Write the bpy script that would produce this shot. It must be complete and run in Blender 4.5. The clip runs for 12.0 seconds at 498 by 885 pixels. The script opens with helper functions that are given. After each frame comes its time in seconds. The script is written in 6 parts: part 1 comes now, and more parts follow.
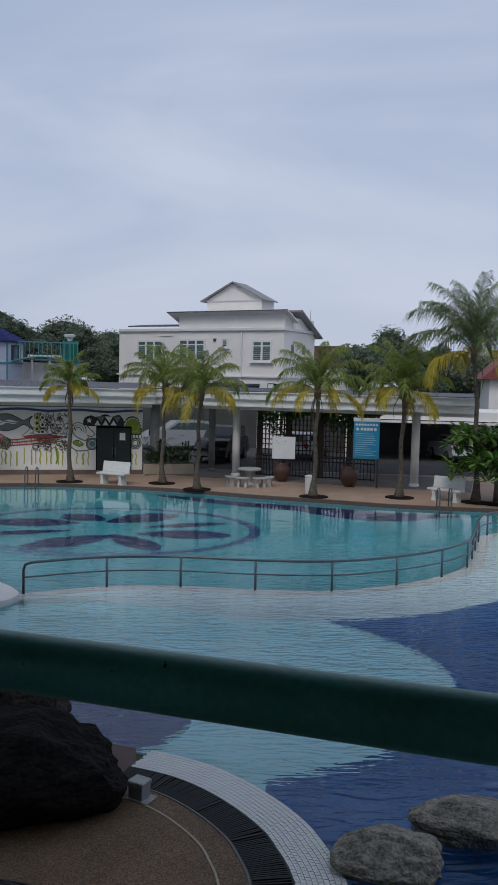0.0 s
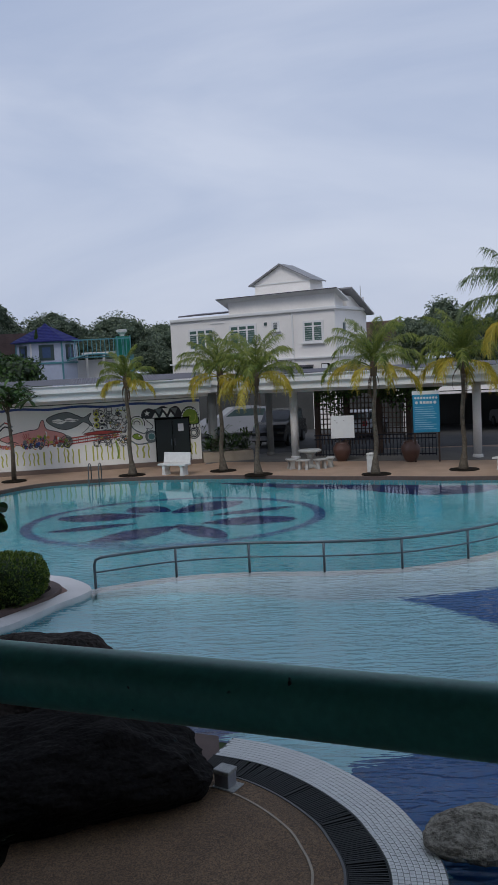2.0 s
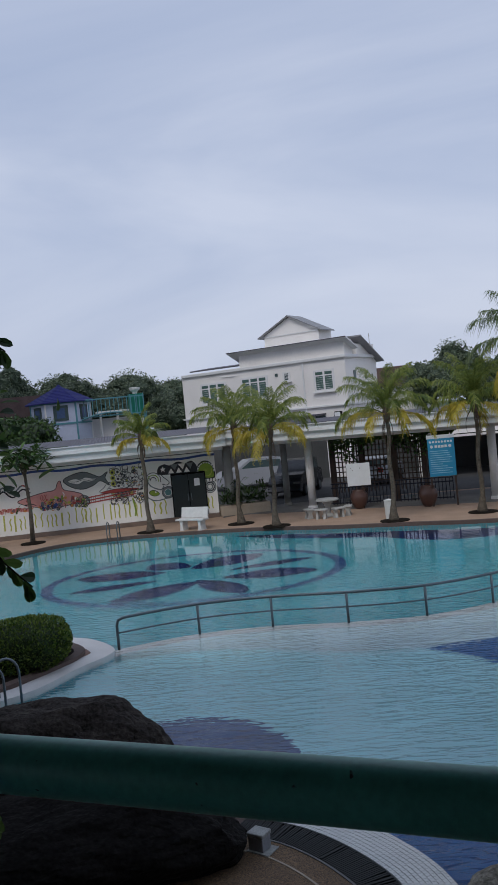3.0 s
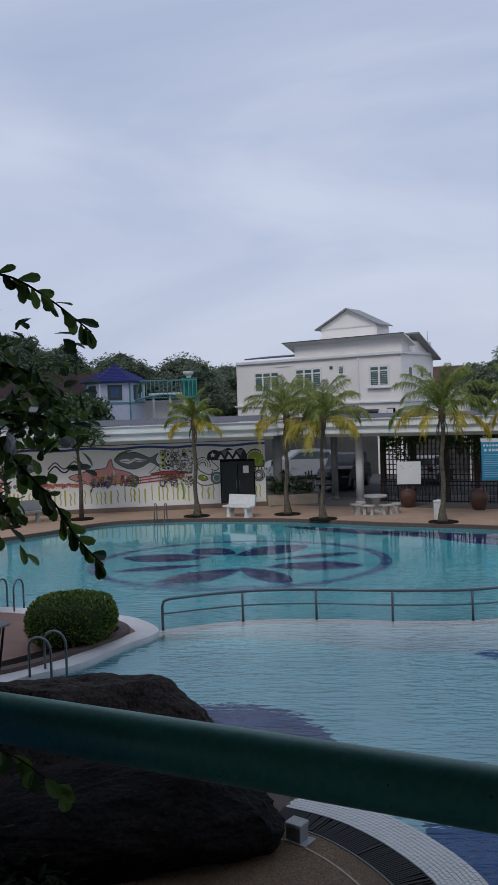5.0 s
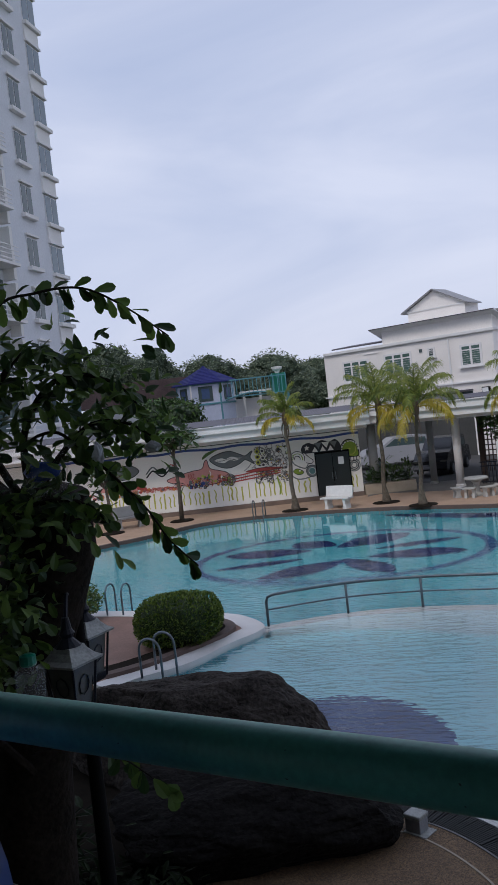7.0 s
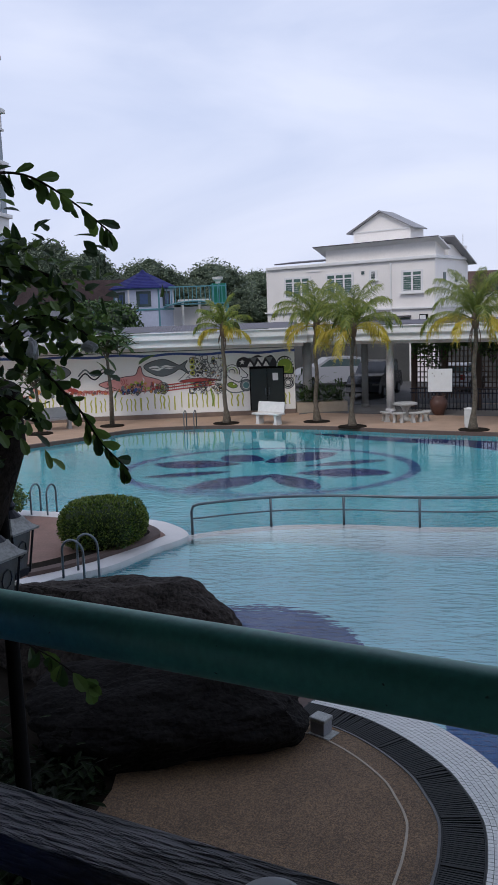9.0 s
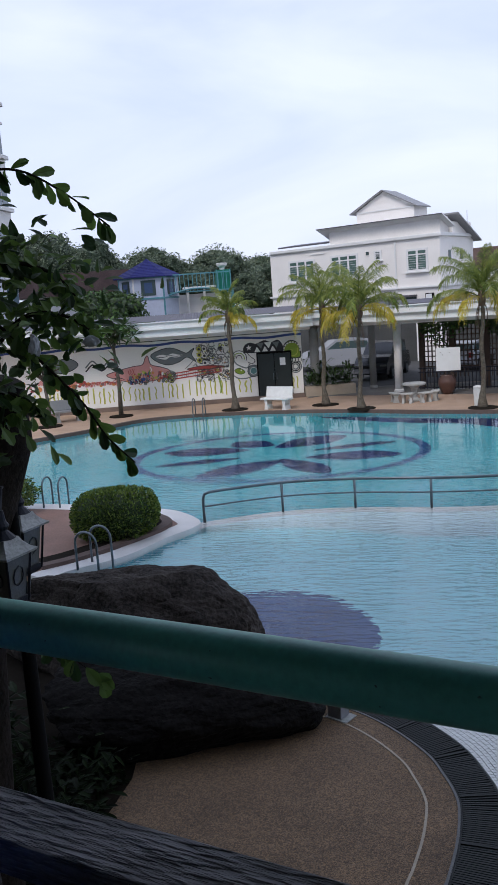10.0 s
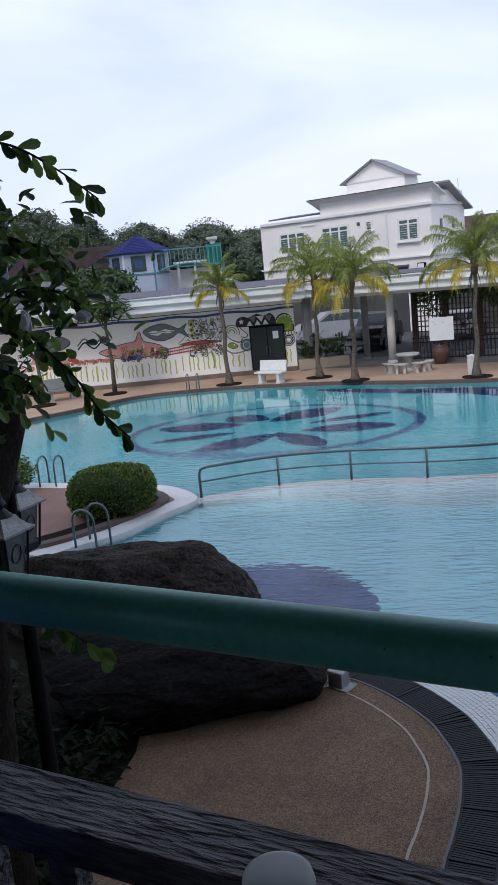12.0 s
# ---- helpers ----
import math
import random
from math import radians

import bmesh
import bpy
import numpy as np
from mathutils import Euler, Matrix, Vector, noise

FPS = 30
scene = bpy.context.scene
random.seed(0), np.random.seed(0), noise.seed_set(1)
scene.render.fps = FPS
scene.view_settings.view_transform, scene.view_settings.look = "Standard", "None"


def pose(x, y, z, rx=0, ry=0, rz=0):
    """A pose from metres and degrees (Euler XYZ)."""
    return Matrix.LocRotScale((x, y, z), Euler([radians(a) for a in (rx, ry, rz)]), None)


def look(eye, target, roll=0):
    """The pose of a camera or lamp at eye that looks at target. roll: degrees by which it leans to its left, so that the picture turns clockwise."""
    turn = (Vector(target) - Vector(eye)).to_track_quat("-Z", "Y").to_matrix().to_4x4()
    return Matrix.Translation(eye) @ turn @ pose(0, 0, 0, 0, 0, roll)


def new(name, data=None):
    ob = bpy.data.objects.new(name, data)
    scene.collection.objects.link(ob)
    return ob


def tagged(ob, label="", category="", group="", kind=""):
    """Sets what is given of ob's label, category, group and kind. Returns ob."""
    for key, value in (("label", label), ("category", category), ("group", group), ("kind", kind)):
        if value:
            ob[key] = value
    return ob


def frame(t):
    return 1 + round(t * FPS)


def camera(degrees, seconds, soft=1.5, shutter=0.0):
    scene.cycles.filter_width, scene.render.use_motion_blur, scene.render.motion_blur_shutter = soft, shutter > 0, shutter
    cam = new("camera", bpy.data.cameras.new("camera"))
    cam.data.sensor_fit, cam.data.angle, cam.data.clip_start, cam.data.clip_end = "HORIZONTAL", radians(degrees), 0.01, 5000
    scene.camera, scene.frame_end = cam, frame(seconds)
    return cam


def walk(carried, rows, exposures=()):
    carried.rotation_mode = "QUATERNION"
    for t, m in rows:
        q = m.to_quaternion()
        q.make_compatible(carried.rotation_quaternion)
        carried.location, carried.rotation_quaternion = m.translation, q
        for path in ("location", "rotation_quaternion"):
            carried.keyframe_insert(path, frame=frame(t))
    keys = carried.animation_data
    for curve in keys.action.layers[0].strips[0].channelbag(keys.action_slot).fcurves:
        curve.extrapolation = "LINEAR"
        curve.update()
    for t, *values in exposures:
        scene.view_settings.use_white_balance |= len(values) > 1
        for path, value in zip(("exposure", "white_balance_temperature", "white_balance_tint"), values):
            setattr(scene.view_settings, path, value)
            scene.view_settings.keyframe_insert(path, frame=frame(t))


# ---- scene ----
cam = camera(33.0, 12.0)
PATH = [
    (0, (-0.237, -0.622, 4.248), (-0.217, 1.372, 4.102), 1.4),
    (0.5, (-0.227, -0.612, 4.239), (-0.253, 1.383, 4.094), 0.3),
    (1, (-0.245, -0.58, 4.221), (-0.301, 1.412, 4.044), 1.4),
    (1.5, (-0.254, -0.496, 4.209), (-0.37, 1.491, 4.02), 0.6),
    (2, (-0.287, -0.519, 4.241), (-0.404, 1.47, 4.058), -2.9),
    (2.5, (-0.3, -0.542, 4.262), (-0.455, 1.447, 4.112), -3.5),
    (2.7, (-0.303, -0.573, 4.289), (-0.458, 1.42, 4.232), -5.1),
    (4.3, (-0.398, -0.569, 4.313), (-0.53, 1.425, 4.22), -6.0),
    (4.5, (-0.416, -0.565, 4.32), (-0.59, 1.426, 4.233), -5.2),
    (5, (-0.465, -0.603, 4.325), (-0.722, 1.379, 4.246), -1.9),
    (5.5, (-0.467, -0.574, 4.318), (-0.871, 1.384, 4.248), -2.3),
    (6, (-0.441, -0.562, 4.318), (-0.917, 1.379, 4.244), -5.3),
    (6.5, (-0.425, -0.569, 4.318), (-0.907, 1.37, 4.247), -6.6),
    (6.7, (-0.418, -0.561, 4.318), (-0.902, 1.378, 4.249), -6.7),
    (8.3, (-0.418, -0.612, 4.329), (-0.785, 1.343, 4.128), -3.0),
    (8.5, (-0.421, -0.586, 4.319), (-0.764, 1.372, 4.097), -2.8),
    (9, (-0.437, -0.564, 4.309), (-0.769, 1.386, 4.014), -2.0),
    (9.5, (-0.43, -0.545, 4.306), (-0.769, 1.398, 3.976), -2.5),
    (10, (-0.413, -0.551, 4.325), (-0.77, 1.389, 3.997), -4.1),
    (10.5, (-0.404, -0.571, 4.323), (-0.742, 1.357, 3.912), -5.1),
    (11, (-0.421, -0.552, 4.313), (-0.754, 1.378, 3.907), -5.3),
    (11.5, (-0.414, -0.537, 4.32), (-0.761, 1.392, 3.925), -5.6),
    (12, (-0.423, -0.534, 4.31), (-0.771, 1.397, 3.922), -5.4),
]
EXPOSURES = [(0.0, 0.0, 6480, 10), (1.5, 0.02, 6480, 10), (2.5, 0.08, 6480, 11), (4.5, 0.06, 6480, 11), (5.5, 0.14, 6520, 13), (6.5, 0.24, 6560, 14), (8.5, 0.44, 6560, 14), (9.5, 0.57, 6540, 14), (10.5, 0.78, 6420, 12), (12.0, 0.74, 6480, 13)]
walk(cam, [(t, look(eye, target, roll)) for t, eye, target, roll in PATH], EXPOSURES)

# ---- world, sun ----
world = bpy.data.worlds.new("overcast_sky")
scene.world = world
world.use_nodes = True
wn, wl = world.node_tree.nodes, world.node_tree.links
wn.clear()
w_out = wn.new("ShaderNodeOutputWorld")
w_bg = wn.new("ShaderNodeBackground")
w_sky = wn.new("ShaderNodeTexSky")
w_sky.sky_type = "NISHITA"
w_sky.sun_disc = False
w_sky.sun_elevation = radians(58)
w_sky.sun_rotation = radians(200)
w_sky.air_density = 1.0
w_sky.dust_density = 3.0
w_co = wn.new("ShaderNodeTexCoord")
w_map = wn.new("ShaderNodeMapping")
w_map.inputs["Scale"].default_value = (1.2, 1.2, 4.0)
w_map.inputs["Rotation"].default_value = (0.1, 0.32, 0.4)
w_noise = wn.new("ShaderNodeTexNoise")
w_noise.inputs["Scale"].default_value = 1.35
w_noise.inputs["Detail"].default_value = 6.0
w_noise.inputs["Roughness"].default_value = 0.5
w_noise.inputs["Distortion"].default_value = 0.6
w_ramp = wn.new("ShaderNodeValToRGB")
w_ramp.color_ramp.elements[0].position = 0.35
w_ramp.color_ramp.elements[0].color = (3.8, 4.6, 6.4, 1)
w_ramp.color_ramp.elements[1].position = 0.68
w_ramp.color_ramp.elements[1].color = (5.75, 6.35, 7.75, 1)
w_mix = wn.new("ShaderNodeMixRGB")
w_mix.inputs[0].default_value = 0.88
wl.new(w_co.outputs["Generated"], w_map.inputs["Vector"])
wl.new(w_map.outputs["Vector"], w_noise.inputs["Vector"])
wl.new(w_noise.outputs["Fac"], w_ramp.inputs["Fac"])
wl.new(w_sky.outputs["Color"], w_mix.inputs[1])
wl.new(w_ramp.outputs["Color"], w_mix.inputs[2])
w_sep = wn.new("ShaderNodeSeparateXYZ")
w_low = wn.new("ShaderNodeMapRange")
w_low.inputs["From Min"].default_value = 0.0
w_low.inputs["From Max"].default_value = 0.22
w_low.inputs["To Min"].default_value = 0.45
w_low.inputs["To Max"].default_value = 0.0
w_haze = wn.new("ShaderNodeMixRGB")
w_haze.inputs[2].default_value = (5.6, 6.0, 7.1, 1)
wl.new(w_co.outputs["Generated"], w_sep.inputs["Vector"])
wl.new(w_sep.outputs["Z"], w_low.inputs["Value"])
wl.new(w_low.outputs["Result"], w_haze.inputs[0])
wl.new(w_mix.outputs["Color"], w_haze.inputs[1])
wl.new(w_haze.outputs["Color"], w_bg.inputs["Color"])
w_bg.inputs["Strength"].default_value = 0.10
wl.new(w_bg.outputs["Background"], w_out.inputs["Surface"])

sun = new("sun", bpy.data.lights.new("sun", "SUN"))
sun.data.energy = 1.05
sun.data.angle = radians(20)
sun.data.color = (1.0, 0.96, 0.9)
sun.matrix_world = look((-10, -20, 40), (0, 12, 0))

# ---- materials ----
MATS = {}


def mat(name, color, rough=0.6, metal=0.0, var=0.15, scale=6.0, fine=60.0, bump=0.15, spec=0.5, trans=0.0, stretch=(1, 1, 1), rand=0.0, emit=0.0):
    """A surface with stains at one scale, grain at another and fine relief."""
    if name in MATS:
        return MATS[name]
    m = bpy.data.materials.new(name)
    m.use_nodes = True
    n, l = m.node_tree.nodes, m.node_tree.links
    b = n["Principled BSDF"]
    b.inputs["Roughness"].default_value = rough
    b.inputs["Metallic"].default_value = metal
    b.inputs["Specular IOR Level"].default_value = spec
    b.inputs["Transmission Weight"].default_value = trans
    if emit:
        b.inputs["Emission Strength"].default_value = emit
        b.inputs["Emission Color"].default_value = (*color, 1)
    co = n.new("ShaderNodeTexCoord")
    mp = n.new("ShaderNodeMapping")
    mp.inputs["Scale"].default_value = stretch
    l.new(co.outputs["Object"], mp.inputs["Vector"])
    big = n.new("ShaderNodeTexNoise")
    big.inputs["Scale"].default_value = scale
    big.inputs["Detail"].default_value = 5
    small = n.new("ShaderNodeTexNoise")
    small.inputs["Scale"].default_value = fine
    small.inputs["Detail"].default_value = 3
    for t in (big, small):
        l.new(mp.outputs["Vector"], t.inputs["Vector"])
    add = n.new("ShaderNodeMath")
    add.operation = "ADD"
    l.new(big.outputs["Fac"], add.inputs[0])
    l.new(small.outputs["Fac"], add.inputs[1])
    last = add
    if rand:
        info = n.new("ShaderNodeObjectInfo")
        mul = n.new("ShaderNodeMath")
        mul.operation = "MULTIPLY_ADD"
        mul.inputs[1].default_value = rand
        l.new(info.outputs["Random"], mul.inputs[0])
        l.new(add.outputs[0], mul.inputs[2])
        last = mul
    ramp = n.new("ShaderNodeMapRange")
    ramp.inputs["From Min"].default_value = 0.6
    ramp.inputs["From Max"].default_value = 1.4 + rand
    ramp.inputs["To Min"].default_value = 1.0 - var
    ramp.inputs["To Max"].default_value = 1.0 + var
    l.new(last.outputs[0], ramp.inputs["Value"])
    mixc = n.new("ShaderNodeVectorMath")
    mixc.operation = "SCALE"
    mixc.inputs[0].default_value = color
    l.new(ramp.outputs["Result"], mixc.inputs["Scale"])
    l.new(mixc.outputs["Vector"], b.inputs["Base Color"])
    if bump:
        bp = n.new("ShaderNodeBump")
        bp.inputs["Strength"].default_value = bump
        bp.inputs["Distance"].default_value = 0.02
        l.new(add.outputs[0], bp.inputs["Height"])
        l.new(bp.outputs["Normal"], b.inputs["Normal"])
    MATS[name] = m
    return m


def leaf_mat(name, dark, light, trans=0.25, spec=0.5):
    """Leaves that differ one from another and let some light through."""
    m = bpy.data.materials.new(name)
    m.use_nodes = True
    n, l = m.node_tree.nodes, m.node_tree.links
    b = n["Principled BSDF"]
    g = n.new("ShaderNodeNewGeometry")
    r = n.new("ShaderNodeValToRGB")
    r.color_ramp.elements[0].color = (*dark, 1)
    r.color_ramp.elements[1].color = (*light, 1)
    r.color_ramp.elements[0].position = 0.2
    l.new(g.outputs["Random Per Island"], r.inputs["Fac"])
    l.new(r.outputs["Color"], b.inputs["Base Color"])
    b.inputs["Roughness"].default_value = 0.5
    b.inputs["Specular IOR Level"].default_value = spec
    tr = n.new("ShaderNodeBsdfTranslucent")
    l.new(r.outputs["Color"], tr.inputs["Color"])
    mx = n.new("ShaderNodeMixShader")
    mx.inputs[0].default_value = trans
    l.new(b.outputs[0], mx.inputs[1])
    l.new(tr.outputs[0], mx.inputs[2])
    l.new(mx.outputs[0], n["Material Output"].inputs["Surface"])
    return m


def mosaic(name, ca, cb, size=0.05, grout=(0.3, 0.34, 0.36), rough=0.3):
    """Small square pool tiles with grout, each a little different."""
    m = bpy.data.materials.new(name)
    m.use_nodes = True
    n, l = m.node_tree.nodes, m.node_tree.links
    b = n["Principled BSDF"]
    co = n.new("ShaderNodeTexCoord")
    br = n.new("ShaderNodeTexBrick")
    br.offset = 0.0
    br.inputs["Scale"].default_value = 1.0
    br.inputs["Brick Width"].default_value = size
    br.inputs["Row Height"].default_value = size
    br.inputs["Mortar Size"].default_value = size * 0.05
    br.inputs["Color1"].default_value = (*ca, 1)
    br.inputs["Color2"].default_value = (*cb, 1)
    br.inputs["Mortar"].default_value = (*grout, 1)
    ns = n.new("ShaderNodeTexNoise")
    ns.inputs["Scale"].default_value = 0.7
    ns.inputs["Detail"].default_value = 4
    mr = n.new("ShaderNodeMapRange")
    mr.inputs["To Min"].default_value = 0.8
    mr.inputs["To Max"].default_value = 1.15
    sc = n.new("ShaderNodeVectorMath")
    sc.operation = "SCALE"
    l.new(co.outputs["Object"], br.inputs["Vector"])
    l.new(co.outputs["Object"], ns.inputs["Vector"])
    l.new(ns.outputs["Fac"], mr.inputs["Value"])
    l.new(br.outputs["Color"], sc.inputs[0])
    l.new(mr.outputs["Result"], sc.inputs["Scale"])
    l.new(sc.outputs["Vector"], b.inputs["Base Color"])
    b.inputs["Roughness"].default_value = rough
    return m


WHITE = mat("white_paint", (0.78, 0.755, 0.73), 0.7, var=0.08, scale=0.8, fine=14)
FASCIA = mat("fascia_paint", (0.8, 0.8, 0.8), 0.6, var=0.1, scale=1.5, fine=20)
WALLW = mat("mural_ground_paint", (0.8, 0.79, 0.74), 0.75, var=0.07, scale=0.6, fine=18)
TRIM = mat("house_trim_paint", (0.7, 0.7, 0.7), 0.6, var=0.06)
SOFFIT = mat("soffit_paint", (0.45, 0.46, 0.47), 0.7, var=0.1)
GREY = mat("grey_concrete", (0.3, 0.3, 0.29), 0.85, var=0.2, scale=2)
PAVE = mat("terracotta_paving", (0.37, 0.255, 0.18), 0.75, var=0.22, scale=1.2, fine=35)
BROWNP = mat("red_brown_paving", (0.20, 0.115, 0.088), 0.7, var=0.3, scale=1.6, fine=30)
CURB = mat("dark_curb_stone", (0.10, 0.068, 0.058), 0.8, var=0.25)
AGG = mat("pebble_wash", (0.16, 0.11, 0.068), 0.8, var=0.35, scale=1.6, fine=30, bump=0)
_an, _al = AGG.node_tree.nodes, AGG.node_tree.links
_ab = _an["Principled BSDF"]
_aco = _an.new("ShaderNodeTexCoord")
_av = _an.new("ShaderNodeTexVoronoi")
_av.inputs["Scale"].default_value = 125.0
_al.new(_aco.outputs["Object"], _av.inputs["Vector"])
_ar = _an.new("ShaderNodeValToRGB")
for _e, (_p, _c) in zip((_ar.color_ramp.elements[0], _ar.color_ramp.elements[1], _ar.color_ramp.elements.new(0.55), _ar.color_ramp.elements.new(0.85)), ((0.1, (0.4, 0.36, 0.33, 1)), (1.0, (2.2, 2.0, 1.7, 1)), (0.55, (0.9, 0.85, 0.8, 1)), (0.85, (1.5, 1.3, 1.0, 1)))):
    _e.position, _e.color = _p, _c
_asep = _an.new("ShaderNodeSeparateColor")
_al.new(_av.outputs["Color"], _asep.inputs[0])
_al.new(_asep.outputs[0], _ar.inputs["Fac"])
_amul = _an.new("ShaderNodeVectorMath")
_amul.operation = "MULTIPLY"
_al.new(_ab.inputs["Base Color"].links[0].from_socket, _amul.inputs[0])
_al.new(_ar.outputs["Color"], _amul.inputs[1])
_al.new(_amul.outputs["Vector"], _ab.inputs["Base Color"])
_abp = _an.new("ShaderNodeBump")
_abp.inputs["Strength"].default_value = 0.6
_abp.inputs["Distance"].default_value = 0.006
_abp.invert = True
_al.new(_av.outputs["Distance"], _abp.inputs["Height"])
_al.new(_abp.outputs["Normal"], _ab.inputs["Normal"])
STRIPE = mat("pale_strip", (0.33, 0.28, 0.21), 0.6, var=0.2)
ROCK = mat("dark_boulder_stone", (0.04, 0.034, 0.03), 0.9, var=0.9, scale=3.5, fine=24, bump=1.0, spec=0.12)
# near-black copy of the boulder stone, with the near boulder's shade in the colour
ROCK_SHADED = mat("shaded_boulder_stone", (0.0085, 0.0078, 0.0072), 0.9, var=0.9, scale=3.0, fine=22, bump=1.0, spec=0.1)
ROCKP = mat("grey_rock", (0.235, 0.22, 0.18), 0.9, var=0.75, scale=9, fine=34, bump=1.0, spec=0.15)
GRATE = mat("dark_grate_plastic", (0.016, 0.018, 0.018), 0.65, var=0.2, spec=0.3)
CHAN = mat("channel_dark", (0.008, 0.009, 0.009), 0.8)
TILEW = mat("white_coping_tile", (0.62, 0.63, 0.60), 0.3, var=0.12, rand=0.4)
GROUT = mat("coping_grout", (0.16, 0.16, 0.15), 0.85)
COPE = mat("white_coping", (0.58, 0.57, 0.56), 0.5, var=0.12, scale=2)
STEEL = mat("stainless_steel", (0.13, 0.155, 0.175), 0.3, metal=0.8, var=0.12, bump=0.02)
GREENP = mat("green_enamel_pipe", (0.11, 0.44, 0.36), 0.42, var=0.22, scale=10, fine=120, bump=0.015, spec=0.5)
_gn, _gl = GREENP.node_tree.nodes, GREENP.node_tree.links
_gco, _gv, _gw = _gn.new("ShaderNodeTexCoord"), _gn.new("ShaderNodeTexNoise"), _gn.new("ShaderNodeMapRange")
_gv.inputs["Scale"].default_value = 75.0
_gv.inputs["Detail"].default_value = 2.0
_gw.inputs["From Min"].default_value = 0.735
_gw.inputs["From Max"].default_value = 0.78
_gm = _gn.new("ShaderNodeMixRGB")
_gm.inputs[2].default_value = (0.02, 0.035, 0.03, 1)
_gb = _gn["Principled BSDF"]
_gl.new(_gco.outputs["Object"], _gv.inputs["Vector"])
_gl.new(_gv.outputs["Fac"], _gw.inputs["Value"])
_gl.new(_gw.outputs["Result"], _gm.inputs[0])
_gl.new(_gb.inputs["Base Color"].links[0].from_socket, _gm.inputs[1])
_gl.new(_gm.outputs["Color"], _gb.inputs["Base Color"])
WOODD = mat("weathered_dark_wood", (0.115, 0.113, 0.118), 0.75, var=0.85, scale=16, fine=95, bump=1.0, stretch=(0.2, 1, 1), spec=0.25)
BLACKP = mat("black_paint", (0.006, 0.006, 0.006), 0.8, var=0.2, spec=0.08)
DARKG = mat("dark_green_door_paint", (0.012, 0.02, 0.02), 0.45, var=0.2)
TRUNK = mat("palm_trunk_bark", (0.10, 0.083, 0.062), 0.9, var=0.75, scale=7, fine=25, bump=0.7)
BARK = mat("tree_bark", (0.02, 0.016, 0.013), 0.95, var=0.6, scale=5, fine=30, bump=0.8, spec=0.1)
TERRA = mat("glazed_brown_pot", (0.09, 0.045, 0.035), 0.35, var=0.25)
# greyer than the white concrete: shade over the garden table is in this colour
CONCG = mat("shaded_grey_concrete", (0.4, 0.4, 0.38), 0.8, var=0.22, scale=7)
CONCW = mat("white_painted_concrete", (0.62, 0.62, 0.6), 0.7, var=0.14, scale=7)
ROOFD = mat("dark_corrugated_roof", (0.09, 0.085, 0.1), 0.6, var=0.2)
ROOFL = mat("grey_metal_roof", (0.24, 0.24, 0.25), 0.5, var=0.12)
ROOFB = mat("blue_roof_tile", (0.022, 0.026, 0.13), 0.75, var=0.35, fine=12, spec=0.2)
ROOFR = mat("brown_roof_tile", (0.14, 0.09, 0.08), 0.85, var=0.35, scale=1.5, fine=10)
BLUEW = mat("pale_blue_wall", (0.5, 0.54, 0.66), 0.7, var=0.1)
TEAL = mat("teal_metal", (0.09, 0.26, 0.30), 0.45, var=0.15)
GREENG = mat("green_panel", (0.0, 0.17, 0.11), 0.3, var=0.2)
GLASSD = mat("window_glass_dark", (0.06, 0.09, 0.09), 0.08, var=0.2, spec=0.8, bump=0)
GLASSG = mat("window_curtain_green", (0.07, 0.13, 0.11), 0.15, var=0.25, spec=0.8, bump=0)
LATT = mat("brown_lattice_wood", (0.05, 0.03, 0.022), 0.7, var=0.3)
IRON = mat("dark_blue_iron", (0.012, 0.014, 0.022), 0.55, var=0.2, spec=0.25)
SOIL = mat("dark_soil", (0.014, 0.011, 0.008), 0.95, var=0.4, spec=0.08)
ASPH = mat("asphalt", (0.055, 0.055, 0.056), 0.9, var=0.3, scale=1, fine=90)
GRASS = mat("ground_grass", (0.05, 0.075, 0.025), 0.95, var=0.5, scale=0.8, fine=30, bump=0.5)
# white paint lowered to grey, so the car park's shade is in the colour
CARW = mat("shaded_white_car_paint", (0.33, 0.34, 0.36), 0.25, var=0.03, bump=0)
CARD = mat("dark_car_paint", (0.015, 0.017, 0.022), 0.2, var=0.05, bump=0)
RUBBER = mat("rubber", (0.015, 0.015, 0.015), 0.85)
SIGNB = mat("blue_sign_face", (0.03, 0.30, 0.52), 0.4, var=0.08, bump=0)
SIGNW = mat("white_sign_paint", (0.72, 0.74, 0.75), 0.45, var=0.06, bump=0)
PINK = mat("mural_salmon_paint", (0.64, 0.30, 0.27), 0.75, var=0.12)
MGREY = mat("mural_grey_paint", (0.17, 0.19, 0.19), 0.75, var=0.15)
MBLACK = mat("mural_black_paint", (0.03, 0.03, 0.035), 0.75, var=0.2)
MGRASS = mat("mural_lime_paint", (0.50, 0.50, 0.10), 0.75, var=0.25)
MBLUE = mat("mural_blue_paint", (0.05, 0.09, 0.28), 0.75, var=0.2)
MGREEN = mat("mural_green_paint", (0.23, 0.34, 0.04), 0.75, var=0.15)
MRED = mat("mural_red_paint", (0.42, 0.07, 0.06), 0.75, var=0.2)
MORANGE = mat("mural_orange_paint", (0.6, 0.25, 0.08), 0.75, var=0.2)
PLASTW = mat("cloudy_white_plastic", (0.55, 0.56, 0.58), 0.35, var=0.06, bump=0)
PLASTB = mat("blue_plastic", (0.007, 0.05, 0.26), 0.3, var=0.08, bump=0.02)
FROST = mat("frosted_lamp_glass", (0.10, 0.105, 0.10), 0.25, var=0.15, spec=0.6)
LANT = mat("lantern_lid_grey", (0.28, 0.29, 0.275), 0.5, var=0.4, scale=12)
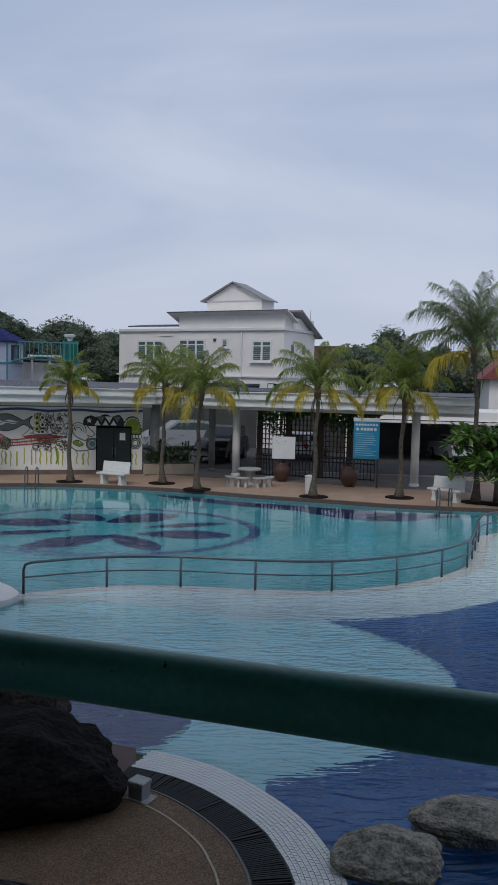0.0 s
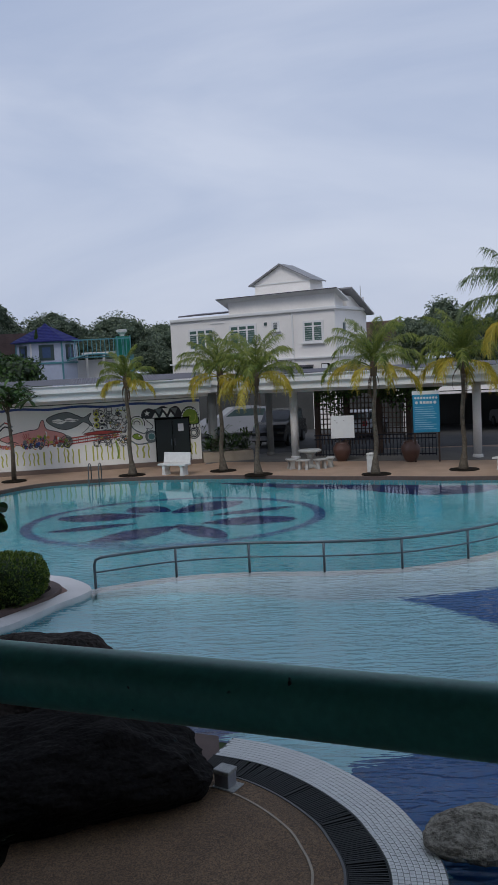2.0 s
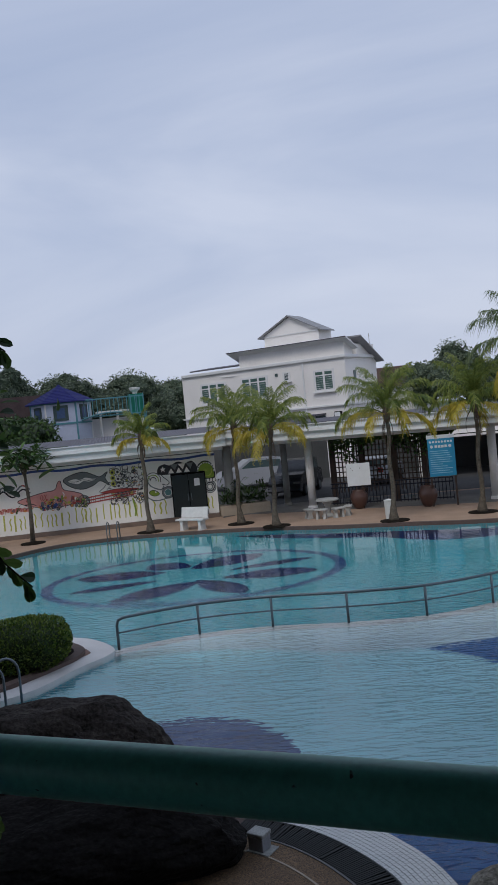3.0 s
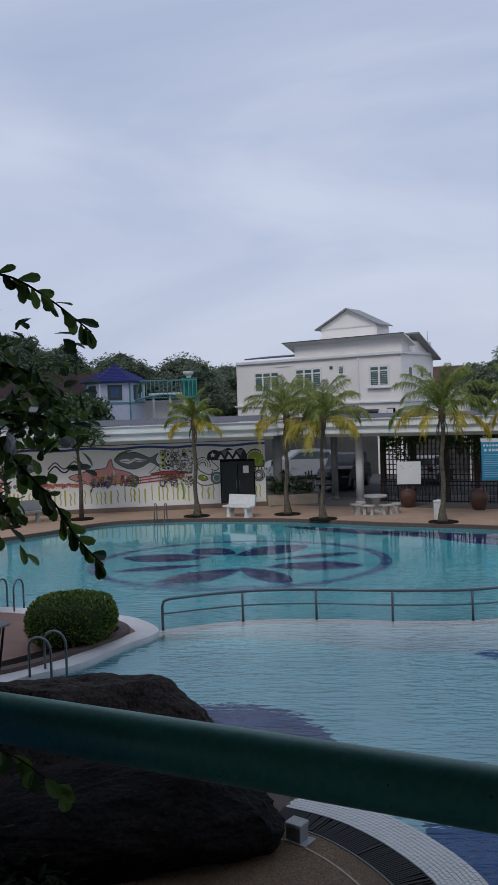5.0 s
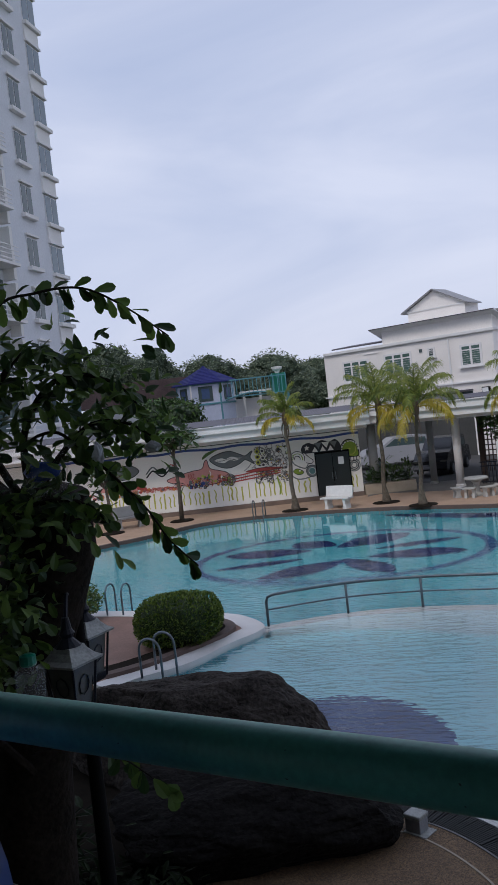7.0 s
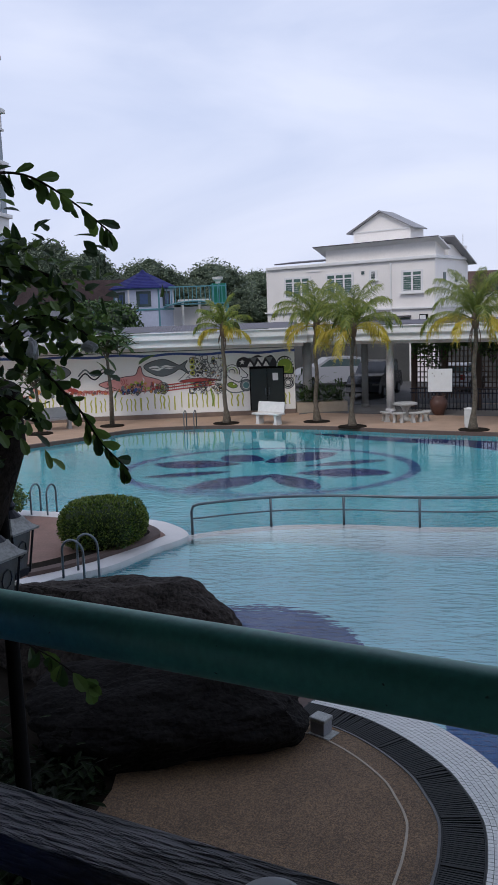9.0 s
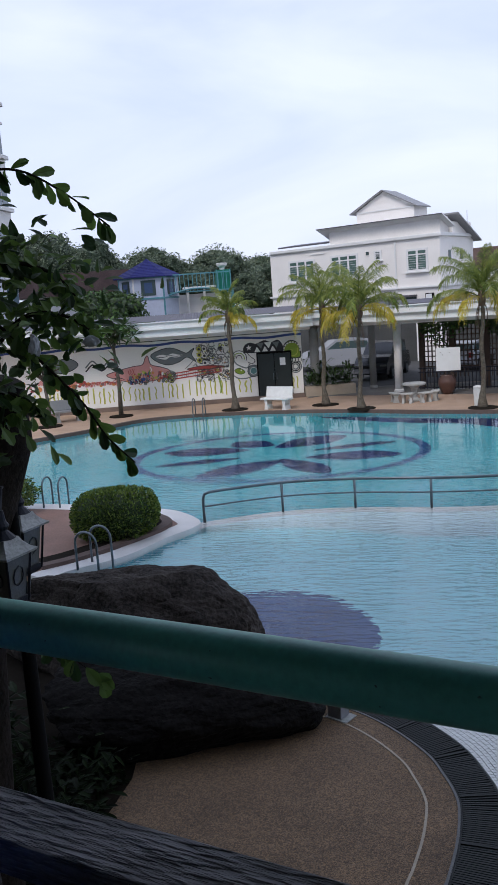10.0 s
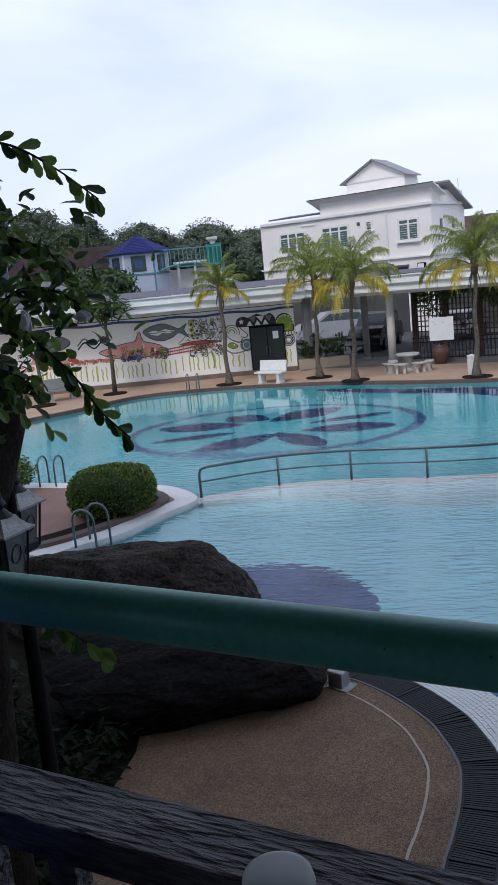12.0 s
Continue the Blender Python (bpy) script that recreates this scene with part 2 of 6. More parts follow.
CLOTH = mat("thin_white_plastic_sheet", (0.5, 0.52, 0.55), 0.3, var=0.15)
L_PALM = leaf_mat("palm_leaflet", (0.12, 0.175, 0.04), (0.36, 0.40, 0.09), 0.45)
L_COCO = leaf_mat("coconut_leaflet", (0.07, 0.11, 0.045), (0.22, 0.28, 0.11), 0.35)
L_SHRUB = leaf_mat("shrub_leaf", (0.05, 0.12, 0.02), (0.20, 0.34, 0.07), 0.35)
L_PALMY = leaf_mat("palm_leaflet_yellow", (0.42, 0.36, 0.05), (0.66, 0.52, 0.08), 0.4)
L_DRY = leaf_mat("palm_leaflet_dry", (0.09, 0.055, 0.035), (0.15, 0.10, 0.06))
L_HEDGE = leaf_mat("hedge_leaf", (0.03, 0.07, 0.01), (0.19, 0.26, 0.04))
L_TREE = leaf_mat("near_tree_leaf", (0.022, 0.05, 0.015), (0.15, 0.25, 0.05), 0.4)
# greyer, lighter greens: distance haze is mixed into the leaf colour
L_FAR = leaf_mat("hazy_far_tree_leaf", (0.07, 0.10, 0.065), (0.20, 0.24, 0.145), 0.25)
# darker than the leaves: shade inside the crowns is in this colour
CORE = mat("shaded_inner_foliage", (0.04, 0.06, 0.035), 0.95, var=0.6, scale=2.0, fine=9, bump=0.8)
L_VINE = leaf_mat("vine_leaf", (0.015, 0.045, 0.01), (0.07, 0.14, 0.025), 0.2)
T_PALE = mosaic("pale_blue_pool_tile", (0.47, 0.80, 0.82), (0.54, 0.84, 0.86), grout=(0.45, 0.75, 0.78))
T_TEAL = mosaic("aqua_pool_tile", (0.026, 0.33, 0.40), (0.042, 0.37, 0.44))
T_NAVY = mosaic("navy_pool_tile", (0.002, 0.085, 0.29), (0.005, 0.14, 0.40), grout=(0.006, 0.10, 0.27))
T_EMBL = mosaic("dark_violet_pool_tile", (0.003, 0.009, 0.075), (0.01, 0.016, 0.12), grout=(0.012, 0.03, 0.1))
T_PURP = mosaic("purple_pool_tile", (0.09, 0.13, 0.27), (0.13, 0.16, 0.33), grout=(0.11, 0.15, 0.28))

# water: clear, rippled
WATER = bpy.data.materials.new("rippled_water")
WATER.use_nodes = True
_n, _l = WATER.node_tree.nodes, WATER.node_tree.links
_b = _n["Principled BSDF"]
_b.inputs["Base Color"].default_value = (0.86, 0.97, 1.0, 1)
_b.inputs["Transmission Weight"].default_value = 1.0
_b.inputs["IOR"].default_value = 1.33
_b.inputs["Specular IOR Level"].default_value = 0.35
_b.inputs["Roughness"].default_value = 0.02
_co = _n.new("ShaderNodeTexCoord")


def ripple(scale, stretch, turn, distortion, detail=1.0):
    """A noise of long low waves, stretched across the pool."""
    mp = _n.new("ShaderNodeMapping")
    mp.inputs["Scale"].default_value = (*stretch, 1.0)
    mp.inputs["Rotation"].default_value = (0, 0, turn)
    ns = _n.new("ShaderNodeTexNoise")
    ns.inputs["Scale"].default_value = scale
    ns.inputs["Detail"].default_value = detail
    ns.inputs["Distortion"].default_value = distortion
    _l.new(_co.outputs["Object"], mp.inputs["Vector"])
    _l.new(mp.outputs["Vector"], ns.inputs["Vector"])
    return ns.outputs["Fac"]


def blend(op, a, b):
    nd = _n.new("ShaderNodeMath")
    nd.operation = op
    for sock, v in zip(nd.inputs, (a, b)):
        if isinstance(v, float):
            sock.default_value = v
        else:
            _l.new(v, sock)
    return nd.outputs[0]


def spread(value, a, b, c, d):
    mr = _n.new("ShaderNodeMapRange")
    mr.interpolation_type = "SMOOTHSTEP"
    for key, v in (("From Min", a), ("From Max", b), ("To Min", c), ("To Max", d)):
        mr.inputs[key].default_value = v
    _l.new(value, mr.inputs["Value"])
    return mr.outputs["Result"]


_long = ripple(2.3, (0.75, 3.0), 0.15, 1.0, 1.5)
_short = ripple(7.5, (0.7, 1.5), -0.35, 0.6, 1.0)
_swell = ripple(0.3, (1.0, 1.6), 0.3, 0.4, 2.0)
_sep = _n.new("ShaderNodeSeparateXYZ")
_l.new(_co.outputs["Object"], _sep.inputs["Vector"])
_wind = blend("MULTIPLY", spread(_swell, 0.35, 0.62, 0.45, 1.0), blend("MULTIPLY", spread(_sep.outputs["Y"], 13.0, 17.0, 1.0, 0.32), blend("MULTIPLY", spread(_sep.outputs["Y"], 18.5, 23.5, 1.0, 0.22), spread(_sep.outputs["Y"], 24.0, 27.5, 1.0, 0.15))))
_bp = _n.new("ShaderNodeBump")
_bp.inputs["Distance"].default_value = 0.11
_l.new(_wind, _bp.inputs["Strength"])
_l.new(blend("ADD", _long, blend("MULTIPLY", _short, 0.4)), _bp.inputs["Height"])
_l.new(_bp.outputs["Normal"], _b.inputs["Normal"])

# clear thin plastic
CLEAR = bpy.data.materials.new("clear_plastic_film")
CLEAR.use_nodes = True
_cb = CLEAR.node_tree.nodes["Principled BSDF"]
_cb.inputs["Base Color"].default_value = (0.5, 0.54, 0.55, 1)
_cb.inputs["Alpha"].default_value = 0.15
_cb.inputs["Roughness"].default_value = 0.15


# ---- mesh helpers ----
def finish(name, bm, material, parent=None, label="", smooth=False):
    me = bpy.data.meshes.new(name)
    bm.normal_update()
    bm.to_mesh(me)
    bm.free()
    if smooth:
        me.polygons.foreach_set("use_smooth", [True] * len(me.polygons))
    me.materials.append(material)
    ob = new(name, me)
    if parent:
        ob.parent = parent
    if label:
        ob["label"] = label
    return ob


def part(name, bm, material, parent, label="", smooth=False):
    return finish(name, bm, material, parent, label, smooth)


def thing(name, m, label, category, group="", kind=""):
    ob = new(name)
    ob.empty_display_size = 0.1
    ob.matrix_world = m
    return tagged(ob, label, category, group, kind)


def box(bm, c, s, rz=0.0, bevel=0.0):
    r = bmesh.ops.create_cube(bm, size=1.0, matrix=pose(*c, 0, 0, rz) @ Matrix.Diagonal((*s, 1)))
    if bevel:
        es = list({e for v in r["verts"] for e in v.link_edges})
        bmesh.ops.bevel(bm, geom=es, offset=bevel, segments=2, affect="EDGES", profile=0.5)
    return bm


def nbox(c, s, rz=0.0, bevel=0.0):
    return box(bmesh.new(), c, s, rz, bevel)


def tube(bm, pts, radii, seg=8, cap=True):
    """A round bar along a line of points."""
    pts = [Vector(p) for p in pts]
    if not hasattr(radii, "__len__"):
        radii = [radii] * len(pts)
    rings = []
    side = None
    for i, p in enumerate(pts):
        d = (pts[min(i + 1, len(pts) - 1)] - pts[max(i - 1, 0)]).normalized()
        if side is None:
            side = d.cross(Vector((0, 0, 1)) if abs(d.z) < 0.9 else Vector((1, 0, 0))).normalized()
        side = (side - d * side.dot(d)).normalized()
        up = d.cross(side)
        rings.append([bm.verts.new(p + (side * math.cos(a) + up * math.sin(a)) * radii[i]) for a in (2 * math.pi * k / seg for k in range(seg))])
    for a, b in zip(rings, rings[1:]):
        for k in range(seg):
            bm.faces.new((a[k], a[(k + 1) % seg], b[(k + 1) % seg], b[k]))
    if cap:
        bm.faces.new(rings[0][::-1])
        bm.faces.new(rings[-1])
    return bm


def ntube(pts, radii, seg=8):
    return tube(bmesh.new(), pts, radii, seg)


def lathe(profile, seg=20, bm=None, at=(0, 0, 0)):
    bm = bm or bmesh.new()
    rings = [[bm.verts.new((at[0] + r * math.cos(2 * math.pi * k / seg), at[1] + r * math.sin(2 * math.pi * k / seg), at[2] + z)) for k in range(seg)] for r, z in profile]
    for a, b in zip(rings, rings[1:]):
        for k in range(seg):
            bm.faces.new((a[k], a[(k + 1) % seg], b[(k + 1) % seg], b[k]))
    bm.faces.new(rings[0][::-1])
    bm.faces.new(rings[-1])
    return bm


def prism(poly, z0, z1, bm=None):
    """A flat outline raised from z0 to z1."""
    bm = bm or bmesh.new()
    n = len(poly)
    lo = [bm.verts.new((x, y, z0)) for x, y in poly]
    hi = [bm.verts.new((x, y, z1)) for x, y in poly]
    bm.faces.new(hi)
    bm.faces.new(lo[::-1])
    for i in range(n):
        j = (i + 1) % n
        bm.faces.new((lo[i], lo[j], hi[j], hi[i]))
    bmesh.ops.recalc_face_normals(bm, faces=bm.faces)
    return bm


def upright(poly, y0, y1, bm=None):
    """An outline in x and z, thick from y0 to y1."""
    bm = bm or bmesh.new()
    a = [bm.verts.new((x, y0, z)) for x, z in poly]
    b = [bm.verts.new((x, y1, z)) for x, z in poly]
    bm.faces.new(a)
    bm.faces.new(b[::-1])
    for i in range(len(poly)):
        j = (i + 1) % len(poly)
        bm.faces.new((a[i], a[j], b[j], b[i]))
    bmesh.ops.recalc_face_normals(bm, faces=bm.faces)
    return bm


def smooth_line(pts, n=6, closed=False):
    """Catmull-Rom through points of a plan."""
    out = []
    m = len(pts)
    for i in range(m if closed else m - 1):
        p = [Vector(pts[(i + k) % m] if closed else pts[min(max(i + k, 0), m - 1)]) for k in (-1, 0, 1, 2)]
        for s in range(n):
            t = s / n
            out.append(tuple(0.5 * (2 * p[1] + (p[2] - p[0]) * t + (2 * p[0] - 5 * p[1] + 4 * p[2] - p[3]) * t * t + (3 * p[1] - p[0] - 3 * p[2] + p[3]) * t ** 3)))
    if not closed:
        out.append(tuple(pts[-1]))
    return out


def offset_line(line, d):
    """The line moved d metres to its left."""
    out = []
    for i, p in enumerate(line):
        a, b = Vector(line[max(i - 1, 0)]), Vector(line[min(i + 1, len(line) - 1)])
        t = (b - a).normalized()
        out.append((p[0] - t.y * d, p[1] + t.x * d))
    return out


def band(line, d0, d1, z0, z1, bm=None):
    """A strip along a line, between two offsets, with thickness."""
    bm = bm or bmesh.new()
    a, b = offset_line(line, d0), offset_line(line, d1)
    rows = [[bm.verts.new((p[0], p[1], z)) for p, z in ((q, z0), (q, z1), (r, z1), (r, z0))] for q, r in zip(a, b)]
    for u, v in zip(rows, rows[1:]):
        for k in range(4):
            bm.faces.new((u[k], u[(k + 1) % 4], v[(k + 1) % 4], v[k]))
    bm.faces.new(rows[0])
    bm.faces.new(rows[-1][::-1])
    bmesh.ops.recalc_face_normals(bm, faces=bm.faces)
    return bm


def sheet(loops, z):
    """A flat sheet with outline loops; later loops are holes."""
    bm = bmesh.new()
    es = []
    for loop in loops:
        vs = [bm.verts.new((x, y, z)) for x, y in loop]
        es += [bm.edges.new((vs[i], vs[(i + 1) % len(vs)])) for i in range(len(vs))]
    bmesh.ops.triangle_fill(bm, use_beauty=True, edges=es, normal=(0, 0, 1))
    for f in bm.faces:
        f.normal_update()
        if f.normal.z < 0:
            f.normal_flip()
    return bm


def rock(bm, c, s, seed, detail=4, rough=0.16, rz=0.0, square=2.0, under=0.0, crack=0.0):
    """A boulder: a lump, rounder or squarer, with broad facets, small relief, fissures and an undercut foot."""
    r = bmesh.ops.create_icosphere(bm, subdivisions=detail, radius=1.0)
    rnd = random.Random(seed)
    cuts = [(Vector((rnd.uniform(-1, 1), rnd.uniform(-1, 1), rnd.uniform(-0.6, 1))).normalized(), rnd.uniform(0.62, 0.88) * (1 + 0.12 * (square - 2))) for _ in range(9)]
    m = pose(*c, 0, 0, rz) @ Matrix.Diagonal((*s, 1))
    for v in r["verts"]:
        p = v.co.copy()
        p /= (abs(p.x) ** square + abs(p.y) ** square + abs(p.z) ** square) ** (1 / square)
        for d, k in cuts:
            e = p.dot(d) - k
            if e > 0:
                p -= d * e * 0.85
        if under and p.z < 0.35:
            g = 1 - under * (0.35 - p.z)
            p.x, p.y = p.x * g, p.y * g
        q = p * 1.4 + Vector((seed, 0, 0))
        f = rough * (noise.noise(q) + 0.5 * noise.noise(q * 3.1) + 0.2 * noise.noise(q * 8) + 0.1 * noise.noise(q * 24))
        if crack:
            f -= crack * max(0.0, 1 - abs(noise.noise(Vector((q.x * 1.3, q.y * 1.3, q.z * 1.7)) + Vector((0, seed, 0)))) * 9) + 0.6 * crack * max(0.0, 1 - abs(noise.noise(q * 4.2)) * 6)
        v.co = m @ (p * (1 + f))
    return bm


def leaf(bm, p, d, up, length, width, fold=0.15):
    """One pointed oval leaf of six faces, folded a little along its rib."""
    d = d.normalized()
    s = d.cross(up)
    s = s.normalized() if s.length > 1e-4 else Vector((1, 0, 0))
    n = s.cross(d)
    prof = ((0.0, 0.0), (0.3, 0.62), (0.66, 1.0), (0.9, 0.7), (1.0, 0.0))
    mid = [bm.verts.new(p + d * length * t - n * length * 0.18 * t * t) for t, _ in prof]
    for sg in (-1, 1):
        ed = [mid[0]] + [bm.verts.new(p + d * length * t + s * sg * width * 0.5 * w + n * (fold * width * w - length * 0.18 * t * t)) for t, w in prof[1:-1]] + [mid[-1]]
        for i in range(4):
            f = [mid[i], mid[i + 1], ed[i + 1], ed[i]]
            f = [v for k, v in enumerate(f) if v not in f[:k]]
            bm.faces.new(f if sg > 0 else f[::-1])


# ---- ground and pool ----
grate_line = smooth_line([(-0.62, 3.1), (-0.5, 3.7), (-0.38, 4.3), (-0.26, 4.91), (-0.19, 5.16), (-0.1, 5.57), (-0.055, 6.0), (-0.08, 6.25), (-0.15, 6.5), (-0.29, 6.86), (-0.62, 7.32), (-1.02, 7.68), (-1.5, 7.9)], 6)
near_edge = offset_line(grate_line, -0.8)[::4]
back_edge = [(-2.6, 9.1), (-4.3, 10.2), (-6.3, 11.9)]
island_edge = [(-6.3, 11.9), (-5.96, 12.4), (-5.3, 13.1), (-4.85, 14.2), (-4.5, 14.85), (-4.46, 15.3), (-4.93, 15.96), (-5.61, 16.42), (-7.68, 17.0), (-8.72, 17.2), (-12.5, 18.0)]
far_edge = [(-15.5, 20.5), (-15.0, 24.5), (-13.14, 26.9), (-11.7, 28.75), (-10.5, 30.7), (-9.0, 31.45), (-6.5, 31.65), (-2.9, 31.05), (0.3, 29.75), (3.3, 28.8), (5.1, 28.15), (8.5, 27.6), (13.0, 27.0), (17.5, 24.0)]
right_edge = [(19.0, 17.0), (15.0, 9.0), (9.0, 4.0), (4.5, 2.2), (1.8, 1.6), (0.5, 2.0)]
pool_outline = smooth_line(near_edge + back_edge + island_edge[1:] + far_edge + right_edge, 5, closed=True)
big = [(-1500, -1500), (1500, -1500), (1500, 1500), (-1500, 1500)]
ground = finish("ground", sheet([big, pool_outline], -0.02), GRASS)
tagged(ground, "green and brown ground round the pool grounds", "ground", kind="structure")

lip_line = smooth_line([(-4.6, 15.25), (-4.3, 15.58), (-2.89, 16.24), (-1.4, 16.4), (0.13, 16.24), (1.7, 16.3), (3.14, 16.92), (4.31, 17.8), (5.16, 18.85), (5.55, 19.84), (5.92, 20.9), (6.34, 22.1), (6.9, 23.2), (8.2, 24.0), (10.5, 24.6), (14.0, 25.2), (17.6, 24.0)], 5)
water = finish("pool_water", sheet([pool_outline], 0.0), WATER)
tagged(water, "clear rippled turquoise pool water", "pool water", kind="structure")
water.visible_shadow = False
near_poly = lip_line + smooth_line([(17.6, 24.0)] + right_edge + near_edge + back_edge + island_edge[1:5] + [(-4.6, 15.25)], 5)[1:-1]
deep_poly = lip_line[::-1] + smooth_line([(-4.6, 15.25), (-4.93, 15.96), (-5.61, 16.42), (-7.68, 17.0), (-8.72, 17.2), (-12.5, 18.0)] + far_edge + [(17.6, 24.0)], 5)[1:-1]
shallow = finish("pool_floor_shallow", sheet([near_poly], -0.36), T_PALE)
tagged(shallow, "pale blue tiled floor of the shallow pool", "pool floor", kind="structure")
deep = finish("pool_floor_deep", sheet([deep_poly], -1.1), T_TEAL)
tagged(deep, "aqua tiled floor of the main pool", "pool floor", kind="structure")
closed = pool_outline + pool_outline[:1]
tagged(finish("pool_wall", band(closed, 0.0, 0.1, -1.3, -0.03), T_TEAL), "aqua tiled pool side wall", "pool wall", kind="structure")

# coloured mosaic shapes on the pool floors
blue_right = smooth_line([(7.5, 19.6), (5.6, 17.2), (4.5, 16.55), (3.55, 15.95), (2.4, 15.35), (1.72, 15.1), (1.35, 14.6), (2.0, 13.95), (2.65, 13.1), (3.0, 12.15), (2.95, 11.25), (2.4, 10.0), (1.5, 9.05), (1.05, 8.8), (0.5, 8.5), (0.1, 8.3), (0.3, 7.45), (0.75, 6.7), (0.85, 5.7), (0.7, 4.7), (1.5, 3.0), (5.0, 3.2), (9.5, 6.0), (14.5, 11.0), (17.0, 17.0), (15.0, 22.0), (10.0, 22.5)], 4, closed=True)
tagged(finish("pool_floor_navy_field", prism(blue_right, -0.358, -0.352), T_NAVY), "navy blue mosaic field on the pool floor", "pool mosaic", kind="structure")
purple_near = smooth_line([(-2.98, 11.7), (-2.5, 11.85), (-1.94, 11.75), (-1.4, 11.4), (-0.98, 10.8), (-0.8, 10.2), (-0.83, 9.75), (-1.03, 9.4), (-1.5, 9.0), (-2.4, 9.3), (-3.3, 10.2), (-3.4, 11.3)], 4, closed=True)
tagged(finish("pool_floor_purple_field", prism(purple_near, -0.358, -0.352), T_PURP), "purple mosaic patch on the shallow pool floor", "pool mosaic", kind="structure")
# added aqua patch on the shallow floor, in place of a wedge of deep water
tagged(finish("pool_floor_aqua_wedge", prism([(-6.2, 12.2), (-5.5, 13.3), (-4.97, 14.5), (-4.8, 13.75), (-5.3, 13.25), (-5.9, 12.2)], -0.358, -0.35), T_TEAL), "aqua patch standing in for deeper water beside the planted peninsula", "pool mosaic", kind="structure")
RC = Vector((-4.1, 24.15))
ring = [(RC.x + 4.2 * math.cos(a), RC.y + 3.45 * math.sin(a)) for a in (2 * math.pi * k / 64 for k in range(65))]
mosaic_ring = thing("pool_floor_emblem", pose(0, 0, 0), "purple petal emblem inlaid in the main pool floor", "pool mosaic", kind="structure")
part("ring", band(ring, -0.34, 0.0, -1.098, -1.092), mosaic("dusky_blue_pool_tile", (0.02, 0.06, 0.17), (0.045, 0.09, 0.23), grout=(0.03, 0.09, 0.2)), mosaic_ring)
for (bx, by), (tx, ty), w in (((-5.05, 24.85), (-7.85, 24.9), 0.78), ((-4.4, 25.4), (-5.85, 26.35), 0.72), ((-4.3, 25.05), (-2.2, 26.85), 0.85), ((-3.1, 24.4), (-0.55, 25.4), 0.36), ((-3.2, 23.35), (-0.4, 23.4), 0.74), ((-3.9, 23.25), (-2.35, 21.1), 0.56), ((-3.85, 23.1), (-5.95, 21.15), 0.74), ((-5.1, 23.65), (-7.55, 22.8), 0.38)):
    dx, dy = tx - bx, ty - by
    ln = math.hypot(dx, dy)
    pl = []
    for t, h in ((0, 0), (0.2, 0.6), (0.5, 1), (0.8, 0.8), (1, 0), (0.8, -0.6), (0.5, -0.85), (0.2, -0.5)):
        pl.append((bx + dx * t - dy / ln * h * w * 0.95, by + dy * t + dx / ln * h * w * 0.95))
    part("petal", prism(smooth_line(pl, 3, closed=True), -1.098, -1.09), T_EMBL, mosaic_ring)
# mosaic field; its left tail is the dark walkway's reflection painted on the floor
far_dark = smooth_line([(-3.4, 31.1), (-1.6, 29.7), (0.2, 28.75), (1.65, 28.15), (2.72, 27.15), (3.8, 26.5), (5.3, 26.5), (6.5, 27.3), (8.4, 27.9), (5.0, 28.5), (3.2, 29.1), (0.3, 30.0), (-1.5, 30.7)], 4, closed=True)
tagged(finish("pool_floor_dark_field_and_reflection", prism(far_dark, -1.098, -1.09), T_EMBL), "dark blue mosaic field beside the far pool edge, with a painted reflection at its left", "pool mosaic", kind="structure")

# spill edge with the curved handrail
def profile_band(line, section, taper=0):
    """A strip whose cross-section is a row of (offset, height); it may grow from nothing over its first places."""
    bm = bmesh.new()
    rows = []
    cols = [offset_line(line, d) for d, z in section]
    for i in range(len(line)):
        g = min(1.0, (i + 0.05) / taper) if taper else 1.0
        a = Vector(cols[0][i])
        rows.append([bm.verts.new((*a.lerp(Vector(c[i]), g), sec[1])) for c, sec in zip(cols, section)])
    for u, v in zip(rows, rows[1:]):
        for k in range(len(section) - 1):
            bm.faces.new((u[k], v[k], v[k + 1], u[k + 1]))
    bmesh.ops.recalc_face_normals(bm, faces=bm.faces)
    return bm


SPILLT = mosaic("white_slope_tile", (0.60, 0.72, 0.73), (0.66, 0.76, 0.77), grout=(0.5, 0.63, 0.66))
tagged(finish("pool_spill_edge", profile_band(lip_line, [(0.07, -1.1), (0.07, -0.012), (0.03, -0.004), (-0.2, -0.008), (-0.3, -0.015)]), COPE), "wet white tiled spill edge between two pools", "pool edge", kind="structure")
tagged(finish("pool_slope", profile_band(lip_line[3:], [(-0.3, -0.018), (-0.65, -0.06), (-1.05, -0.16), (-1.75, -0.364)], 18), SPILLT), "pale sloping bank down into the shallow pool", "pool slope", kind="structure")

handrail = thing("pool_handrail", pose(0, 0, 0), "curved stainless steel handrail standing on the spill edge", "handrail")
rail_line = lip_line[5:66]
top = [(x, y, 0.62) for x, y in rail_line]
x0, y0 = rail_line[0]
part("top_bar", ntube([(x0 - 0.1, y0 - 0.04, 0.0), (x0 - 0.1, y0 - 0.04, 0.48), (x0 - 0.07, y0 - 0.03, 0.58), (x0 + 0.03, y0, 0.62)] + top[1:], 0.029), STEEL, handrail, smooth=True)
part("mid_bar", ntube([(x0 - 0.1, y0 - 0.04, 0.33)] + [(x, y, 0.33) for x, y in rail_line], 0.017), STEEL, handrail, smooth=True)
